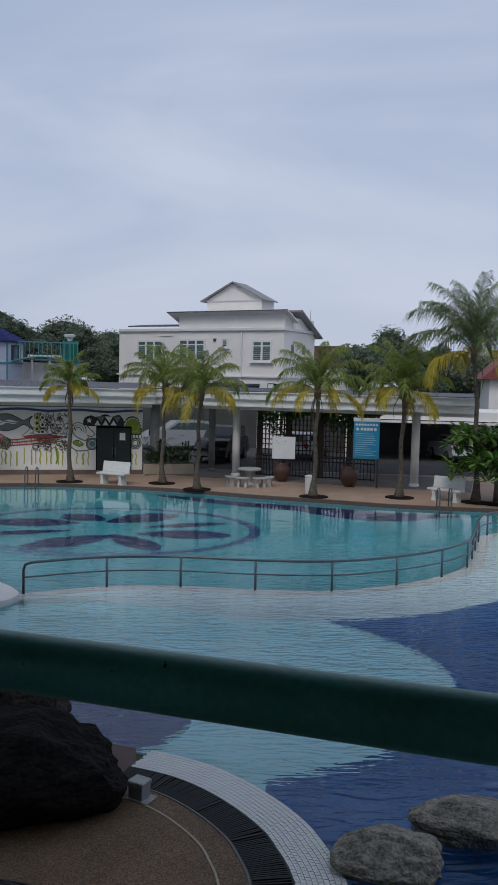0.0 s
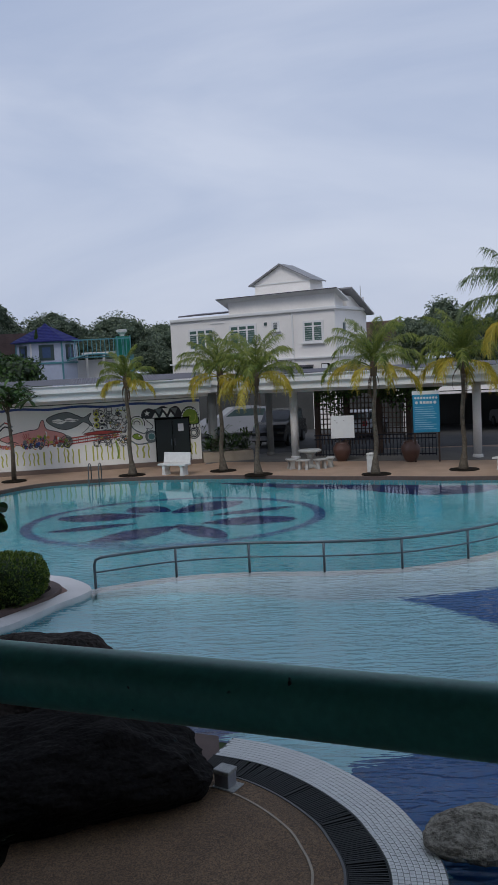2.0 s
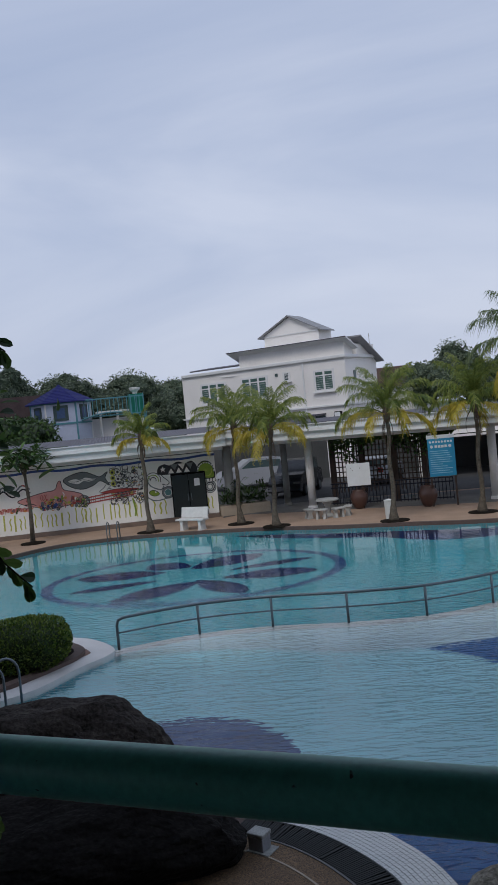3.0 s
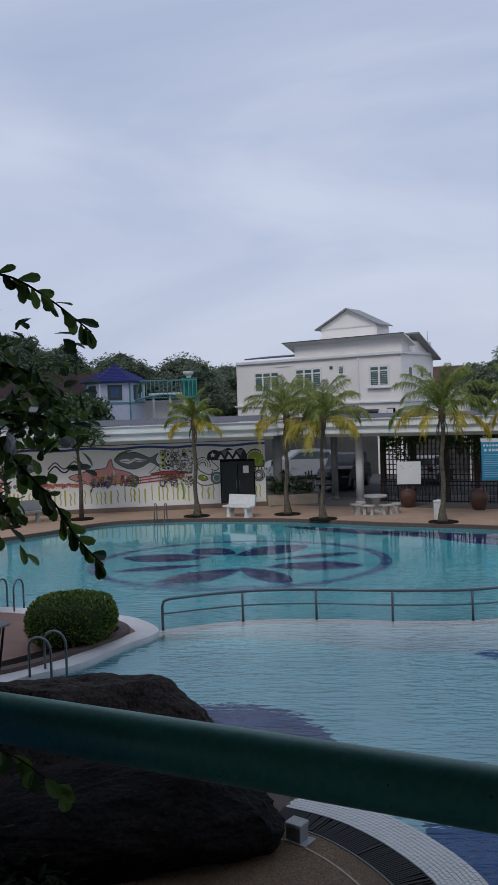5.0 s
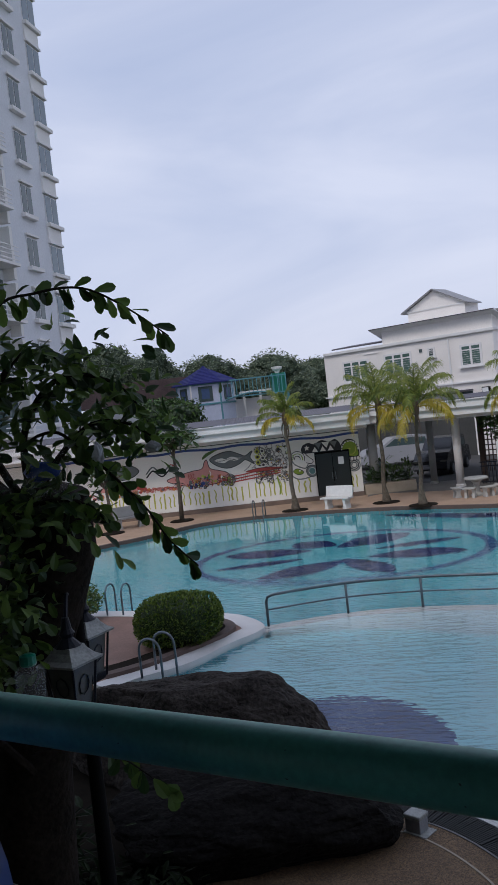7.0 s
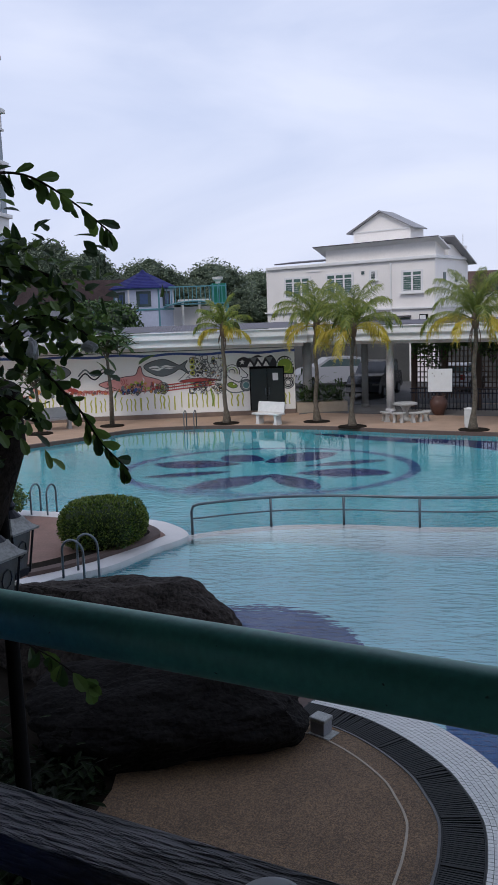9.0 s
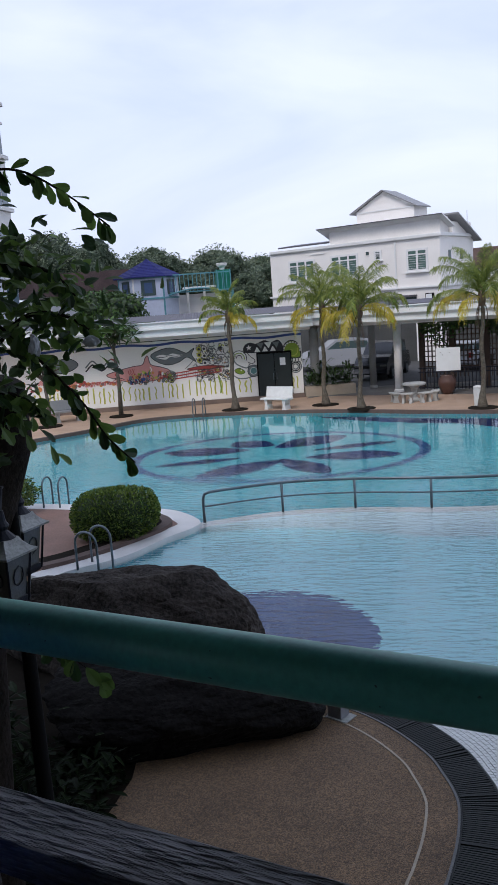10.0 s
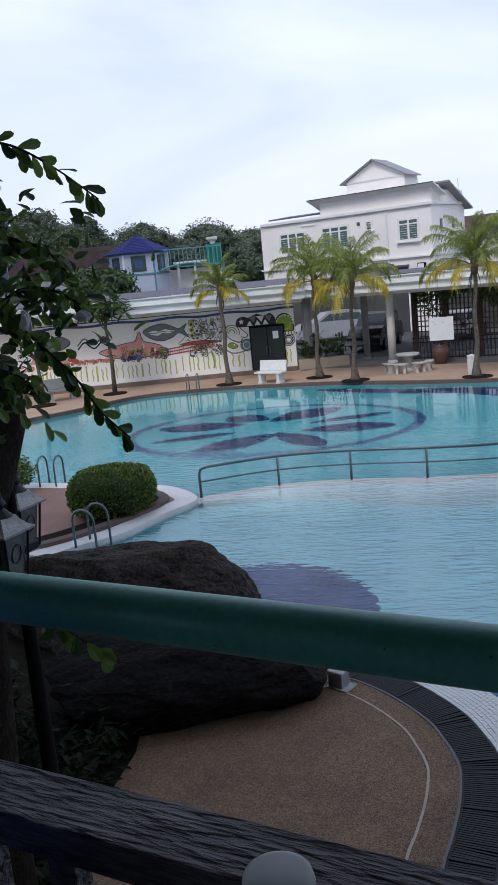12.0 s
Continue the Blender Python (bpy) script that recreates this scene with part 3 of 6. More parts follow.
for x, y in [(-2.89, 16.24), (-1.4, 16.4), (0.13, 16.24), (1.7, 16.3), (3.14, 16.92), (4.31, 17.8), (5.16, 18.85), (5.55, 19.84), (5.92, 20.9), (6.34, 22.1), (6.9, 23.2), (8.2, 24.0), (10.5, 24.6)]:
    part("post", ntube([(x, y, 0.0), (x, y, 0.61)], 0.027), STEEL, handrail, smooth=True)

# decks round the pool
tagged(finish("pool_deck", prism(offset_line(smooth_line(far_edge, 5), 0.124) + [(30, 24), (30, 36), (-0.4, 38.6), (-30, 35), (-30, 20)], -0.02, 0.11), PAVE), "terracotta coloured paved pool deck", "pool deck", kind="structure")
tagged(finish("pool_coping_far", band(smooth_line(far_edge, 5), -0.03, 0.12, -0.1, 0.115), CURB), "narrow dark stone edge along the far pool side", "pool coping", kind="structure")
isl = smooth_line(island_edge, 5)
tagged(finish("island_coping", band(isl, -0.03, 0.42, -0.1, 0.09), COPE), "rounded white tiled coping of the planted peninsula", "pool coping", kind="structure")
tagged(finish("island_deck", prism(offset_line(isl, 0.424) + [(-13.5, 12.0)], -0.02, 0.085), BROWNP), "red-brown paved deck of the planted peninsula", "pool deck", kind="structure")
bed_edge = smooth_line([(-6.5, 12.35), (-6.05, 12.8), (-5.55, 13.55), (-5.2, 14.2), (-4.98, 14.75), (-5.0, 15.25), (-5.4, 15.75), (-6.0, 16.0)], 5)
tagged(finish("planter_curb", band(bed_edge, 0.0, 0.2, 0.085, 0.16), CURB), "low dark brown curb round the hedge bed", "curb", kind="structure")
tagged(finish("planter_bed", band(bed_edge, 0.204, 0.62, 0.08, 0.13), SOIL), "dark soil bed under the clipped hedge", "planting bed", kind="structure")

edge = offset_line(grate_line, -0.8)
tagged(finish("planting_bed", prism([(-3.1, 9.4), (-2.95, 6.3), (-3.05, 5.0), (-2.6, 2.4), (-8.5, 3.2), (-8.5, 11.0), (-5.2, 11.0)], -0.02, 0.03), SOIL), "dark soil bed under the near tree", "planting bed", kind="structure")
tagged(finish("patio", prism(offset_line(grate_line, 0.004) + [(-3.6, 9.8), (-3.0, 6.3), (-3.1, 5.0), (-2.6, 2.0)], -0.02, 0.05), AGG), "brown pebble-wash patio beside the pool", "patio", kind="structure")
tagged(finish("patio_strip", band(grate_line, 0.265, 0.287, 0.05, 0.055), STRIPE), "thin pale strip set in the pebble patio", "trim", kind="structure")
tagged(finish("patio_rim", band(grate_line, 0.0, 0.022, 0.0, 0.058), mat("dull_dark_metal", (0.10, 0.10, 0.10), 0.6)), "thin metal rim along the drain grate", "trim", kind="structure")
tagged(finish("drain_channel", band(grate_line, -0.36, 0.0, -0.1, 0.0), CHAN), "dark overflow drain channel", "drain", kind="structure")
tagged(finish("pool_coping_back", prism([(-1.25, 7.9), (-1.35, 8.72), (-2.6, 9.12), (-4.3, 10.22), (-6.2, 11.85), (-6.6, 11.4), (-4.6, 9.6), (-3.0, 8.2)], -0.1, 0.035), CURB), "dark stone edge behind the boulders", "pool coping", kind="structure")
coping = finish("pool_coping_near", band(grate_line, -0.82, -0.36, -0.12, 0.036), GROUT)
tagged(coping, "curved pool coping of small white square tiles", "pool coping", kind="structure")
grate = thing("drain_grate", pose(0, 0, 0), "curved dark plastic drain grate of narrow slats", "drain grate", kind="structure")
part("side_strip", band(grate_line, -0.36, -0.345, 0.0, 0.05), GRATE, grate)
part("side_strip", band(grate_line, -0.015, 0.0, 0.0, 0.05), GRATE, grate)

# ---- deck and railing from which the view is taken, with unseen light blockers ----
DECKZ = 3.02
# unseen floor, back wall and base, coloured dark so they bounce little light
tagged(finish("terrace_floor", prism([(-9, 0.42 + 8.2 * 0.328), (6, 0.42 - 6.8 * 0.328), (6, -7), (-9, -7)], DECKZ - 0.25, DECKZ), LATT), "unseen floor of the raised terrace, dark to cut bounced light", "terrace floor", kind="structure")
tagged(finish("terrace_wall_back", nbox((-1.5, -6.9, 4.6), (15, 0.2, 3.4)), LATT), "unseen wall added behind the terrace, dark to cut bounced light", "wall", kind="structure")
tagged(finish("terrace_wall_base", prism([(-9, 2.9), (6, -2.0), (6, -7), (-9, -7)], -0.02, DECKZ - 0.26), LATT), "unseen base under the terrace, dark to cut bounced light", "wall", kind="structure")
# unseen block and roof, added to keep sky and sun off the near ground
tagged(finish("building_above", nbox((-1.5, -4.0, 13.0), (34, 9.0, 13.9)), WHITE), "unseen white block over the terrace, added to shut out sky light", "building", kind="structure")
tagged(finish("terrace_roof", nbox((-1.5, -2.6, 5.95), (15, 8.6, 0.2)), LATT), "unseen dark roof over the terrace, added for shade", "roof", kind="structure")


def rail_at(x, y_off=0.0):
    """A point of the terrace railing's line."""
    return Vector((x, 0.0735 - 0.328 * x + y_off, 0))


railing = thing("terrace_railing", pose(0, 0, 0), "green painted pipe rail over a weathered timber rail", "railing")
pa, pb = rail_at(-7.0), rail_at(4.5)
part("pipe", ntube([(pa.x, pa.y, 3.955)] + [(rail_at(-7 + i * 0.5).x, rail_at(-7 + i * 0.5).y, 3.955) for i in range(1, 23)] + [(pb.x, pb.y, 3.955)], 0.03, 24), GREENP, railing, "green enamelled steel pipe", smooth=True)
wa, wb = rail_at(-7.0, -0.003), rail_at(4.5, -0.003)
ang = math.degrees(math.atan2(wb.y - wa.y, wb.x - wa.x))
wm = pose((wa.x + wb.x) / 2, (wa.y + wb.y) / 2, 3.665, 0, 0, ang)
wood = part("timber_rail", nbox((0, 0, 0), (12.1, 0.093, 0.05), 0, 0.004), WOODD, railing, "weathered dark timber board")
wood.matrix_world = wm
wood2 = part("bottom_rail", nbox((0, 0, 0), (12.1, 0.07, 0.05), 0, 0.004), WOODD, railing)
wood2.matrix_world = pose((wa.x + wb.x) / 2, (wa.y + wb.y) / 2, 3.12, 0, 0, ang)
for i in range(80):
    p = rail_at(-6.9 + i * 0.14, 0.02)
    part("baluster", nbox((p.x, p.y, 3.39), (0.045, 0.03, 0.5), ang), WOODD, railing)
for x in (-3.8, 1.9):
    p = rail_at(x, 0.07)
    part("post", nbox((p.x, p.y, 3.49), (0.045, 0.045, 0.9), ang, 0.003), BLACKP, railing)

table = thing("terrace_table", pose(-0.45, -0.42, DECKZ), "plain dark table on the terrace", "table")
part("tabletop", nbox((0, 0, 0.602), (1.0, 0.95, 0.04), 0, 0.004), WOODD, table)
for sx in (-0.44, 0.44):
    for sy in (-0.32, 0.32):
        part("leg", nbox((sx, sy, 0.291), (0.05, 0.05, 0.582)), WOODD, table)
bottle = thing("bottle", pose(-0.53, 0.01, DECKZ + 0.622), "cloudy white plastic bottle standing on the table", "bottle")
part("body", lathe([(0.031, 0), (0.035, 0.006), (0.035, 0.17), (0.031, 0.185), (0.026, 0.19)], 28), PLASTW, bottle, smooth=True)
part("cap", lathe([(0.028, 0.191), (0.028, 0.222), (0.0262, 0.2285), (0.021, 0.2305), (0.002, 0.2312)], 28), PLASTW, bottle, "rounded white cap", smooth=True)
blue_chair = thing("plastic_chair", pose(-1.133, 0.0, DECKZ), "blue plastic chair beside the table", "chair")
part("seat", nbox((0, 0, 0.43), (0.42, 0.42, 0.03), 0, 0.01), PLASTB, blue_chair)
part("backrest", upright(smooth_line([(-0.21, 0.44), (-0.23, 0.74), (-0.18, 0.95), (0, 1.0), (0.18, 0.95), (0.23, 0.74), (0.21, 0.44)], 4), 0.17, 0.2), PLASTB, blue_chair)
for sx in (-0.18, 0.18):
    for sy in (-0.18, 0.18):
        part("leg", ntube([(sx * 1.1, sy * 1.1, 0), (sx, sy, 0.42)], [0.016, 0.02]), PLASTB, blue_chair)

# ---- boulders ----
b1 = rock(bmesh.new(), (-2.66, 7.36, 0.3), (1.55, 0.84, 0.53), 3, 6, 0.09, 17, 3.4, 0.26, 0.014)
tagged(finish("boulder", b1, ROCK_SHADED, smooth=False), "large boulder lying on the pebble patio, shade in its black colour", "boulder", "boulders by the pool")
b2 = rock(bmesh.new(), (-3.95, 9.0, 0.35), (1.85, 0.95, 1.05), 11, 6, 0.09, -6, 2.0, 0.0, 0.022)
tagged(finish("boulder", b2, ROCK, smooth=False), "tall dark weathered boulder beside the pool", "boulder", "boulders by the pool")
b3 = rock(bmesh.new(), (1.12, 6.5, 0.05), (0.52, 0.42, 0.25), 21, 5, 0.15, -12, 2.6, 0.3, 0.02)
tagged(finish("pool_rock", b3, ROCKP), "flat grey rock lying in the pool", "rock", "rocks in the pool")
b4 = rock(bmesh.new(), (2.12, 7.12, 0.06), (0.68, 0.4, 0.25), 27, 5, 0.15, -8, 2.6, 0.3, 0.02)
tagged(finish("pool_rock", b4, ROCKP), "broad grey rock lying in the pool", "rock", "rocks in the pool")

light = thing("ground_light", pose(-1.17, 7.55, 0.05, 0, 0, -30), "small square grey metal light on the patio edge", "ground light")
part("base_plate", nbox((0.03, 0, 0.006), (0.26, 0.2, 0.012), 0, 0.003), LANT, light)
part("body", nbox((0, 0, 0.075), (0.17, 0.15, 0.13), 0, 0.008), mat("dull_zinc", (0.25, 0.26, 0.28), 0.5, metal=0.3), light)
part("cap", nbox((0, 0, 0.165), (0.19, 0.17, 0.045), 0, 0.012), LANT, light)


# ---- pool ladders ----
def ladder(x, y, rz, z=0.09):
    t = thing("pool_ladder", pose(x, y, z, 0, 0, rz), "stainless steel pool ladder with two hooped rails", "pool ladder", "pool ladders")
    for sx in (-0.2, 0.2):
        pts = [(sx, -0.22, -0.02), (sx, -0.22, 0.46)] + [(sx, -0.22 * math.cos(a), 0.46 + 0.2 * math.sin(a)) for a in (math.pi * k / 8 for k in range(1, 8))] + [(sx, 0.22, 0.46), (sx, 0.22, -0.9)]
        part("rail", ntube(pts, 0.021, 10), STEEL, t, smooth=True)
    for k in range(3):
        part("rung", nbox((0, 0.22, -0.25 - 0.28 * k), (0.38, 0.07, 0.03)), STEEL, t)
    return t


ladder(-5.62, 12.52, -107)
ladder(-8.18, 17.0, -5)
ladder(-8.18, 31.35, 180, 0.11)
ladder(6.75, 27.75, 180, 0.11)


# ---- benches, table set ----
def bench(x, y, rz, label, m=CONCW):
    t = thing("garden_bench", pose(x, y, 0.11, 0, 0, rz), label, "bench", "benches on the pool deck")
    part("seat", nbox((0, -0.05, 0.42), (1.3, 0.42, 0.07), 0, 0.012), m, t)
    b = part("backrest", nbox((0, 0, 0), (1.24, 0.07, 0.42), 0, 0.015), m, t)
    b.matrix_local = pose(0, 0.2, 0.66, -12)
    for sx in (-0.42, 0.42):
        part("leg", upright([(-0.09, 0), (0.09, 0), (0.07, 0.1), (0.05, 0.2), (0.08, 0.39), (-0.08, 0.39), (-0.05, 0.2), (-0.07, 0.1)], -0.2, 0.16), m, t).location.x = sx
    return t


bench(-5.15, 32.0, -26, "white concrete bench in front of the painted wall")
bench(7.2, 29.3, -42, "white concrete bench beside a pool ladder")
bench(-13.6, 31.3, 35, "stained grey concrete bench under the trees by the wall", GREY)

tset = thing("garden_table", pose(0.15, 32.5, 0.11), "round pale grey concrete garden table", "table")
part("tabletop", lathe([(0.43, 0.62), (0.46, 0.64), (0.46, 0.69), (0.43, 0.71), (0.02, 0.712)], 28), CONCG, tset)
part("pedestal", lathe([(0.26, 0), (0.24, 0.06), (0.12, 0.14), (0.1, 0.35), (0.14, 0.5), (0.22, 0.58), (0.24, 0.62)], 16), CONCG, tset)
for a in (200, 250, 300, 350):
    x, y = 0.15 + 0.8 * math.cos(radians(a)), 32.5 + 0.65 * math.sin(radians(a))
    st = thing("garden_stool", pose(x, y, 0.11, 0, 0, a), "pale grey concrete stool round the garden table", "stool", "stools round the garden table")
    part("seat", nbox((0, 0, 0.36), (0.32, 0.5, 0.06), 0, 0.012), CONCG, st)
    for sy in (-0.15, 0.15):
        part("leg", upright([(-0.12, 0), (0.12, 0), (0.08, 0.1), (0.06, 0.2), (0.12, 0.33), (-0.12, 0.33), (-0.06, 0.2), (-0.08, 0.1)], sy - 0.05, sy + 0.05), CONCG, st)


def pot(x, y, s, label):
    t = thing("plant_pot", pose(x, y, 0.11), label, "pot", "large pots on the pool deck")
    part("jar", lathe([(0.17 * s, 0), (0.26 * s, 0.12 * s), (0.36 * s, 0.4 * s), (0.35 * s, 0.58 * s), (0.25 * s, 0.72 * s), (0.28 * s, 0.78 * s), (0.23 * s, 0.78 * s), (0.21 * s, 0.7 * s)], 20), TERRA, t, smooth=True)
    part("soil", lathe([(0.21 * s, 0.68 * s), (0.2 * s, 0.72 * s)], 12), SOIL, t)
    return t


pot(1.5, 34.2, 1.0, "brown glazed jar beside the white board")
pot(4.15, 32.95, 1.05, "brown glazed jar beside the blue sign")
bin_ = thing("waste_bin", pose(2.34, 30.2, 0.11), "small white bin beside a palm trunk", "bin")
part("body", lathe([(0.12, 0), (0.15, 0.02), (0.17, 0.6), (0.16, 0.66)], 14), CONCW, bin_)
part("lid", lathe([(0.18, 0.66), (0.18, 0.7), (0.05, 0.74)], 14), CONCW, bin_)

board = thing("notice_board", pose(1.55, 34.0, 0.11, 0, 0, -4), "plain white notice board on two posts", "notice board")
part("panel", nbox((0, 0, 1.42), (0.95, 0.04, 0.92), 0, 0.006), SIGNW, board)
for sx in (-0.12, 0.12):
    part("post", nbox((sx, 0.05, 0.5), (0.05, 0.04, 1.0)), LATT, board)
for px, pz in ((-0.3, 1.7), (-0.22, 1.6), (0.06, 1.68)):
    part("mark", nbox((px, -0.024, pz), (0.04, 0.006, 0.04)), GREY, board)

sign = thing("pool_sign", pose(4.75, 32.6, 0.11, 0, 0, -10), "blue pool rules sign with white bars and round symbols", "sign")
part("panel", nbox((0, 0, 1.92), (1.02, 0.04, 1.5), 0, 0.005), SIGNB, sign)
part("header", nbox((0, -0.003, 2.72), (1.06, 0.05, 0.14)), SIGNW, sign)
for k in range(8):
    part("symbol", lathe([(0.045, 0), (0.045, 0.012)], 14), SIGNW, sign).matrix_local = pose(-0.4 + k * 0.114, -0.018, 2.52, 90)
for k in range(2):
    part("symbol", lathe([(0.06, 0), (0.06, 0.012)], 14), SIGNW, sign).matrix_local = pose(-0.36 + k * 0.7, -0.018, 2.34, 90)
for k in range(4):
    part("title_bar", nbox((-0.19 + k * 0.125, -0.023, 2.34), (0.1, 0.006, 0.1)), SIGNW, sign)
rnd = random.Random(5)
for k in range(11):
    w = rnd.uniform(0.45, 0.85)
    part("text_bar", nbox((-0.44 + w / 2, -0.023, 2.16 - k * 0.085), (w, 0.006, 0.022)), mat("sign_text_pale", (0.35, 0.6, 0.72), 0.5, bump=0), sign)
for sx in (-0.46, 0.46):
    part("post", nbox((sx, 0.05, 1.35), (0.07, 0.07, 2.7)), LATT, sign)

# ---- painted wall and walkway ----
ML = pose(-4.5, 35.75, 0, 0, 0, 12.7)
wall = thing("painted_wall", ML, "long white wall painted with a sea mural", "mural wall", kind="structure")
part("wall_body", nbox((-12, 0.15, 1.5), (24.0, 0.3, 2.9)), WALLW, wall)
part("plinth", nbox((-12, -0.09, 0.16), (24.0, 0.18, 0.26)), mat("brown_wall_foot", (0.17, 0.125, 0.10), 0.8, var=0.3, scale=2), wall)


def paint(poly, m, layer=1, name="painted_shape"):
    return part(name, upright(poly, -0.001 - 0.004 * layer, 0.0), m, wall)


def ringshape(x, z, r, w, m, layer=1, n=22, a0=0, a1=360, sz=1.0):
    o = [(x + r * math.cos(radians(a0 + (a1 - a0) * k / n)), z + sz * r * math.sin(radians(a0 + (a1 - a0) * k / n))) for k in range(n + 1)]
    i = [(x + (r - w) * math.cos(radians(a0 + (a1 - a0) * k / n)), z + sz * (r - w) * math.sin(radians(a0 + (a1 - a0) * k / n))) for k in range(n + 1)]
    bm = bmesh.new()
    for k in range(n):
        upright([o[k], o[k + 1], i[k + 1], i[k]], -0.001 - 0.004 * layer, 0.0, bm)
    return part("painted_ring", bm, m, wall)


def disc(x, z, r, m, layer=1, sz=1.0):
    return paint([(x + r * math.cos(a), z + sz * r * math.sin(a)) for a in (2 * math.pi * k / 14 for k in range(14))], m, layer, "painted_dot")


def loop(pts, m, layer, edge=0.028, name="painted_shape"):
    """A painted shape with a black outline under it."""
    line = smooth_line(pts, 4, closed=True)
    if edge:
        bm = bmesh.new()
        for a, b in zip(line, line[1:] + line[:1]):
            d = Vector((b[0] - a[0], b[1] - a[1]))
            if d.length > 1e-5:
                k = Vector((-d.y, d.x)).normalized() * edge / 2
                upright([(a[0] - k.x, a[1] - k.y), (b[0] - k.x, b[1] - k.y), (b[0] + k.x, b[1] + k.y), (a[0] + k.x, a[1] + k.y)], -0.004 - 0.004 * layer, 0.0, bm)
        part("painted_outline", bm, MBLACK, wall)
    return paint(line, m, layer, name)


def stroke(pts, w, m, layer=2, closed=False):
    """A painted line of even width through some places."""
    line = smooth_line(pts, 4, closed=closed)
    bm = bmesh.new()
    for a, b in zip(line, line[1:] + (line[:1] if closed else [])):
        d = Vector((b[0] - a[0], b[1] - a[1]))
        if d.length > 1e-5:
            k, d = Vector((-d.y, d.x)).normalized() * w / 2, d.normalized() * w * 0.2
            upright([(a[0] - k.x - d.x, a[1] - k.y - d.y), (b[0] - k.x + d.x, b[1] - k.y + d.y), (b[0] + k.x + d.x, b[1] + k.y + d.y), (a[0] + k.x - d.x, a[1] + k.y - d.y)], -0.001 - 0.004 * layer, 0.0, bm)
    return part("painted_line", bm, m, wall)


rnd = random.Random(9)
x = -12.6
while x < -0.1:
    if not -2.1 < x < -0.5:
        h, b = rnd.uniform(0.48, 0.66), rnd.uniform(-0.06, 0.06)
        z = 0.5 + rnd.uniform(-0.05, 0.06)
        stroke([(x, z), (x + b * 0.6, z + h * 0.35), (x - b * 0.3, z + h * 0.7), (x + b, z + h)], rnd.uniform(0.045, 0.075), MGRASS, 1)
    x += rnd.choice((0.17, 0.2, 0.24, 0.24, 0.3))
stroke([(-3.62, 0.55), (-3.58, 0.8), (-3.66, 1.3)], 0.07, MGREEN, 2)
stroke([(-13 + 0.5 * k, 2.86 + 0.035 * math.sin(k * 1.3) - 0.002 * k) for k in range(27)], 0.1, MBLUE, 1)
# salmon shark with a reef of small bright shapes before its belly
loop([(-8.45, 1.66), (-7.9, 1.84), (-7.3, 1.96), (-6.88, 2.02), (-6.74, 2.3), (-6.62, 2.36), (-6.52, 2.0), (-6.1, 1.86), (-5.75, 1.7), (-5.8, 1.42), (-6.5, 1.3), (-7.2, 1.27), (-7.9, 1.42)], PINK, 2)
disc(-8.02, 1.66, 0.07, MRED, 4)
stroke([(-8.2, 1.5), (-7.9, 1.52), (-7.7, 1.44)], 0.03, MBLACK, 4)
for k in range(4):
    stroke([(-7.45 + 0.07 * k, 1.85), (-7.5 + 0.07 * k, 1.72), (-7.44 + 0.07 * k, 1.6)], 0.022, MRED, 4)
for k in range(90):
    cx = rnd.uniform(-7.6, -5.65)
    cz = rnd.uniform(1.2, 1.42 + 0.3 * math.sin((cx + 7.6) * 1.6))
    m = (MORANGE, MGREEN, MRED, MBLUE, MGREY, MGRASS, WALLW)[k % 7]
    if k % 3:
        disc(cx, cz, rnd.uniform(0.035, 0.075), m, 4 + k % 3, rnd.uniform(0.7, 1.4))
    else:
        stroke([(cx, cz), (cx + rnd.uniform(-0.08, 0.08), cz + 0.09), (cx + rnd.uniform(-0.1, 0.1), cz + 0.2)], 0.035, m, 5)
    if k % 4 == 0:
        ringshape(cx, cz, 0.075, 0.018, MBLACK, 7, 10)
for k in range(5):
    ringshape(-5.72 + 0.02 * k, 1.42 + 0.01 * k, 0.26 - 0.05 * k, 0.025, (MBLACK, MGREY)[k % 2], 6, 16)
for k in range(26):
    cx = -9.6 + 0.068 * k
    disc(cx, 1.32 + rnd.uniform(-0.07, 0.09), rnd.uniform(0.05, 0.1), (PINK, MORANGE, MGREY, PINK)[k % 4], 2 + k % 3, 0.8)
    ringshape(cx, 1.32 + rnd.uniform(-0.05, 0.05), 0.09, 0.016, MRED, 5, 10, 0, 220)
for k in range(40):
    disc(rnd.uniform(-12.4, -9.4), 1.3 + rnd.uniform(-0.1, 0.25), rnd.uniform(0.05, 0.12), (PINK, MORANGE, MGREY, MRED)[k % 4], 2 + k % 3)
# grey fish with wavy white lips
loop([(-6.5, 2.36), (-6.1, 2.58), (-5.6, 2.64), (-5.2, 2.48), (-4.95, 2.38), (-4.62, 2.56), (-4.74, 2.3), (-4.58, 1.98), (-4.95, 2.2), (-5.25, 2.04), (-5.7, 1.92), (-6.15, 2.04)], MGREY, 2)
loop([(-6.3, 2.3), (-6.0, 2.38), (-5.8, 2.33), (-5.55, 2.4), (-5.3, 2.33), (-5.1, 2.3), (-5.4, 2.22), (-5.65, 2.26), (-5.9, 2.16)], WALLW, 4, 0.0)
stroke([(-6.3, 2.3), (-5.95, 2.26), (-5.7, 2.32), (-5.4, 2.27), (-5.1, 2.3)], 0.02, MBLACK, 6)
# dark zigzags and a far fish
for dz, m in ((0.0, MGREY), (-0.16, MBLACK)):
    stroke([(-9.3, 2.05 + dz), (-9.0, 2.32 + dz), (-8.75, 2.1 + dz), (-8.55, 2.06 + dz), (-8.2, 2.34 + dz), (-7.9, 2.16 + dz)], 0.06, m, 2)
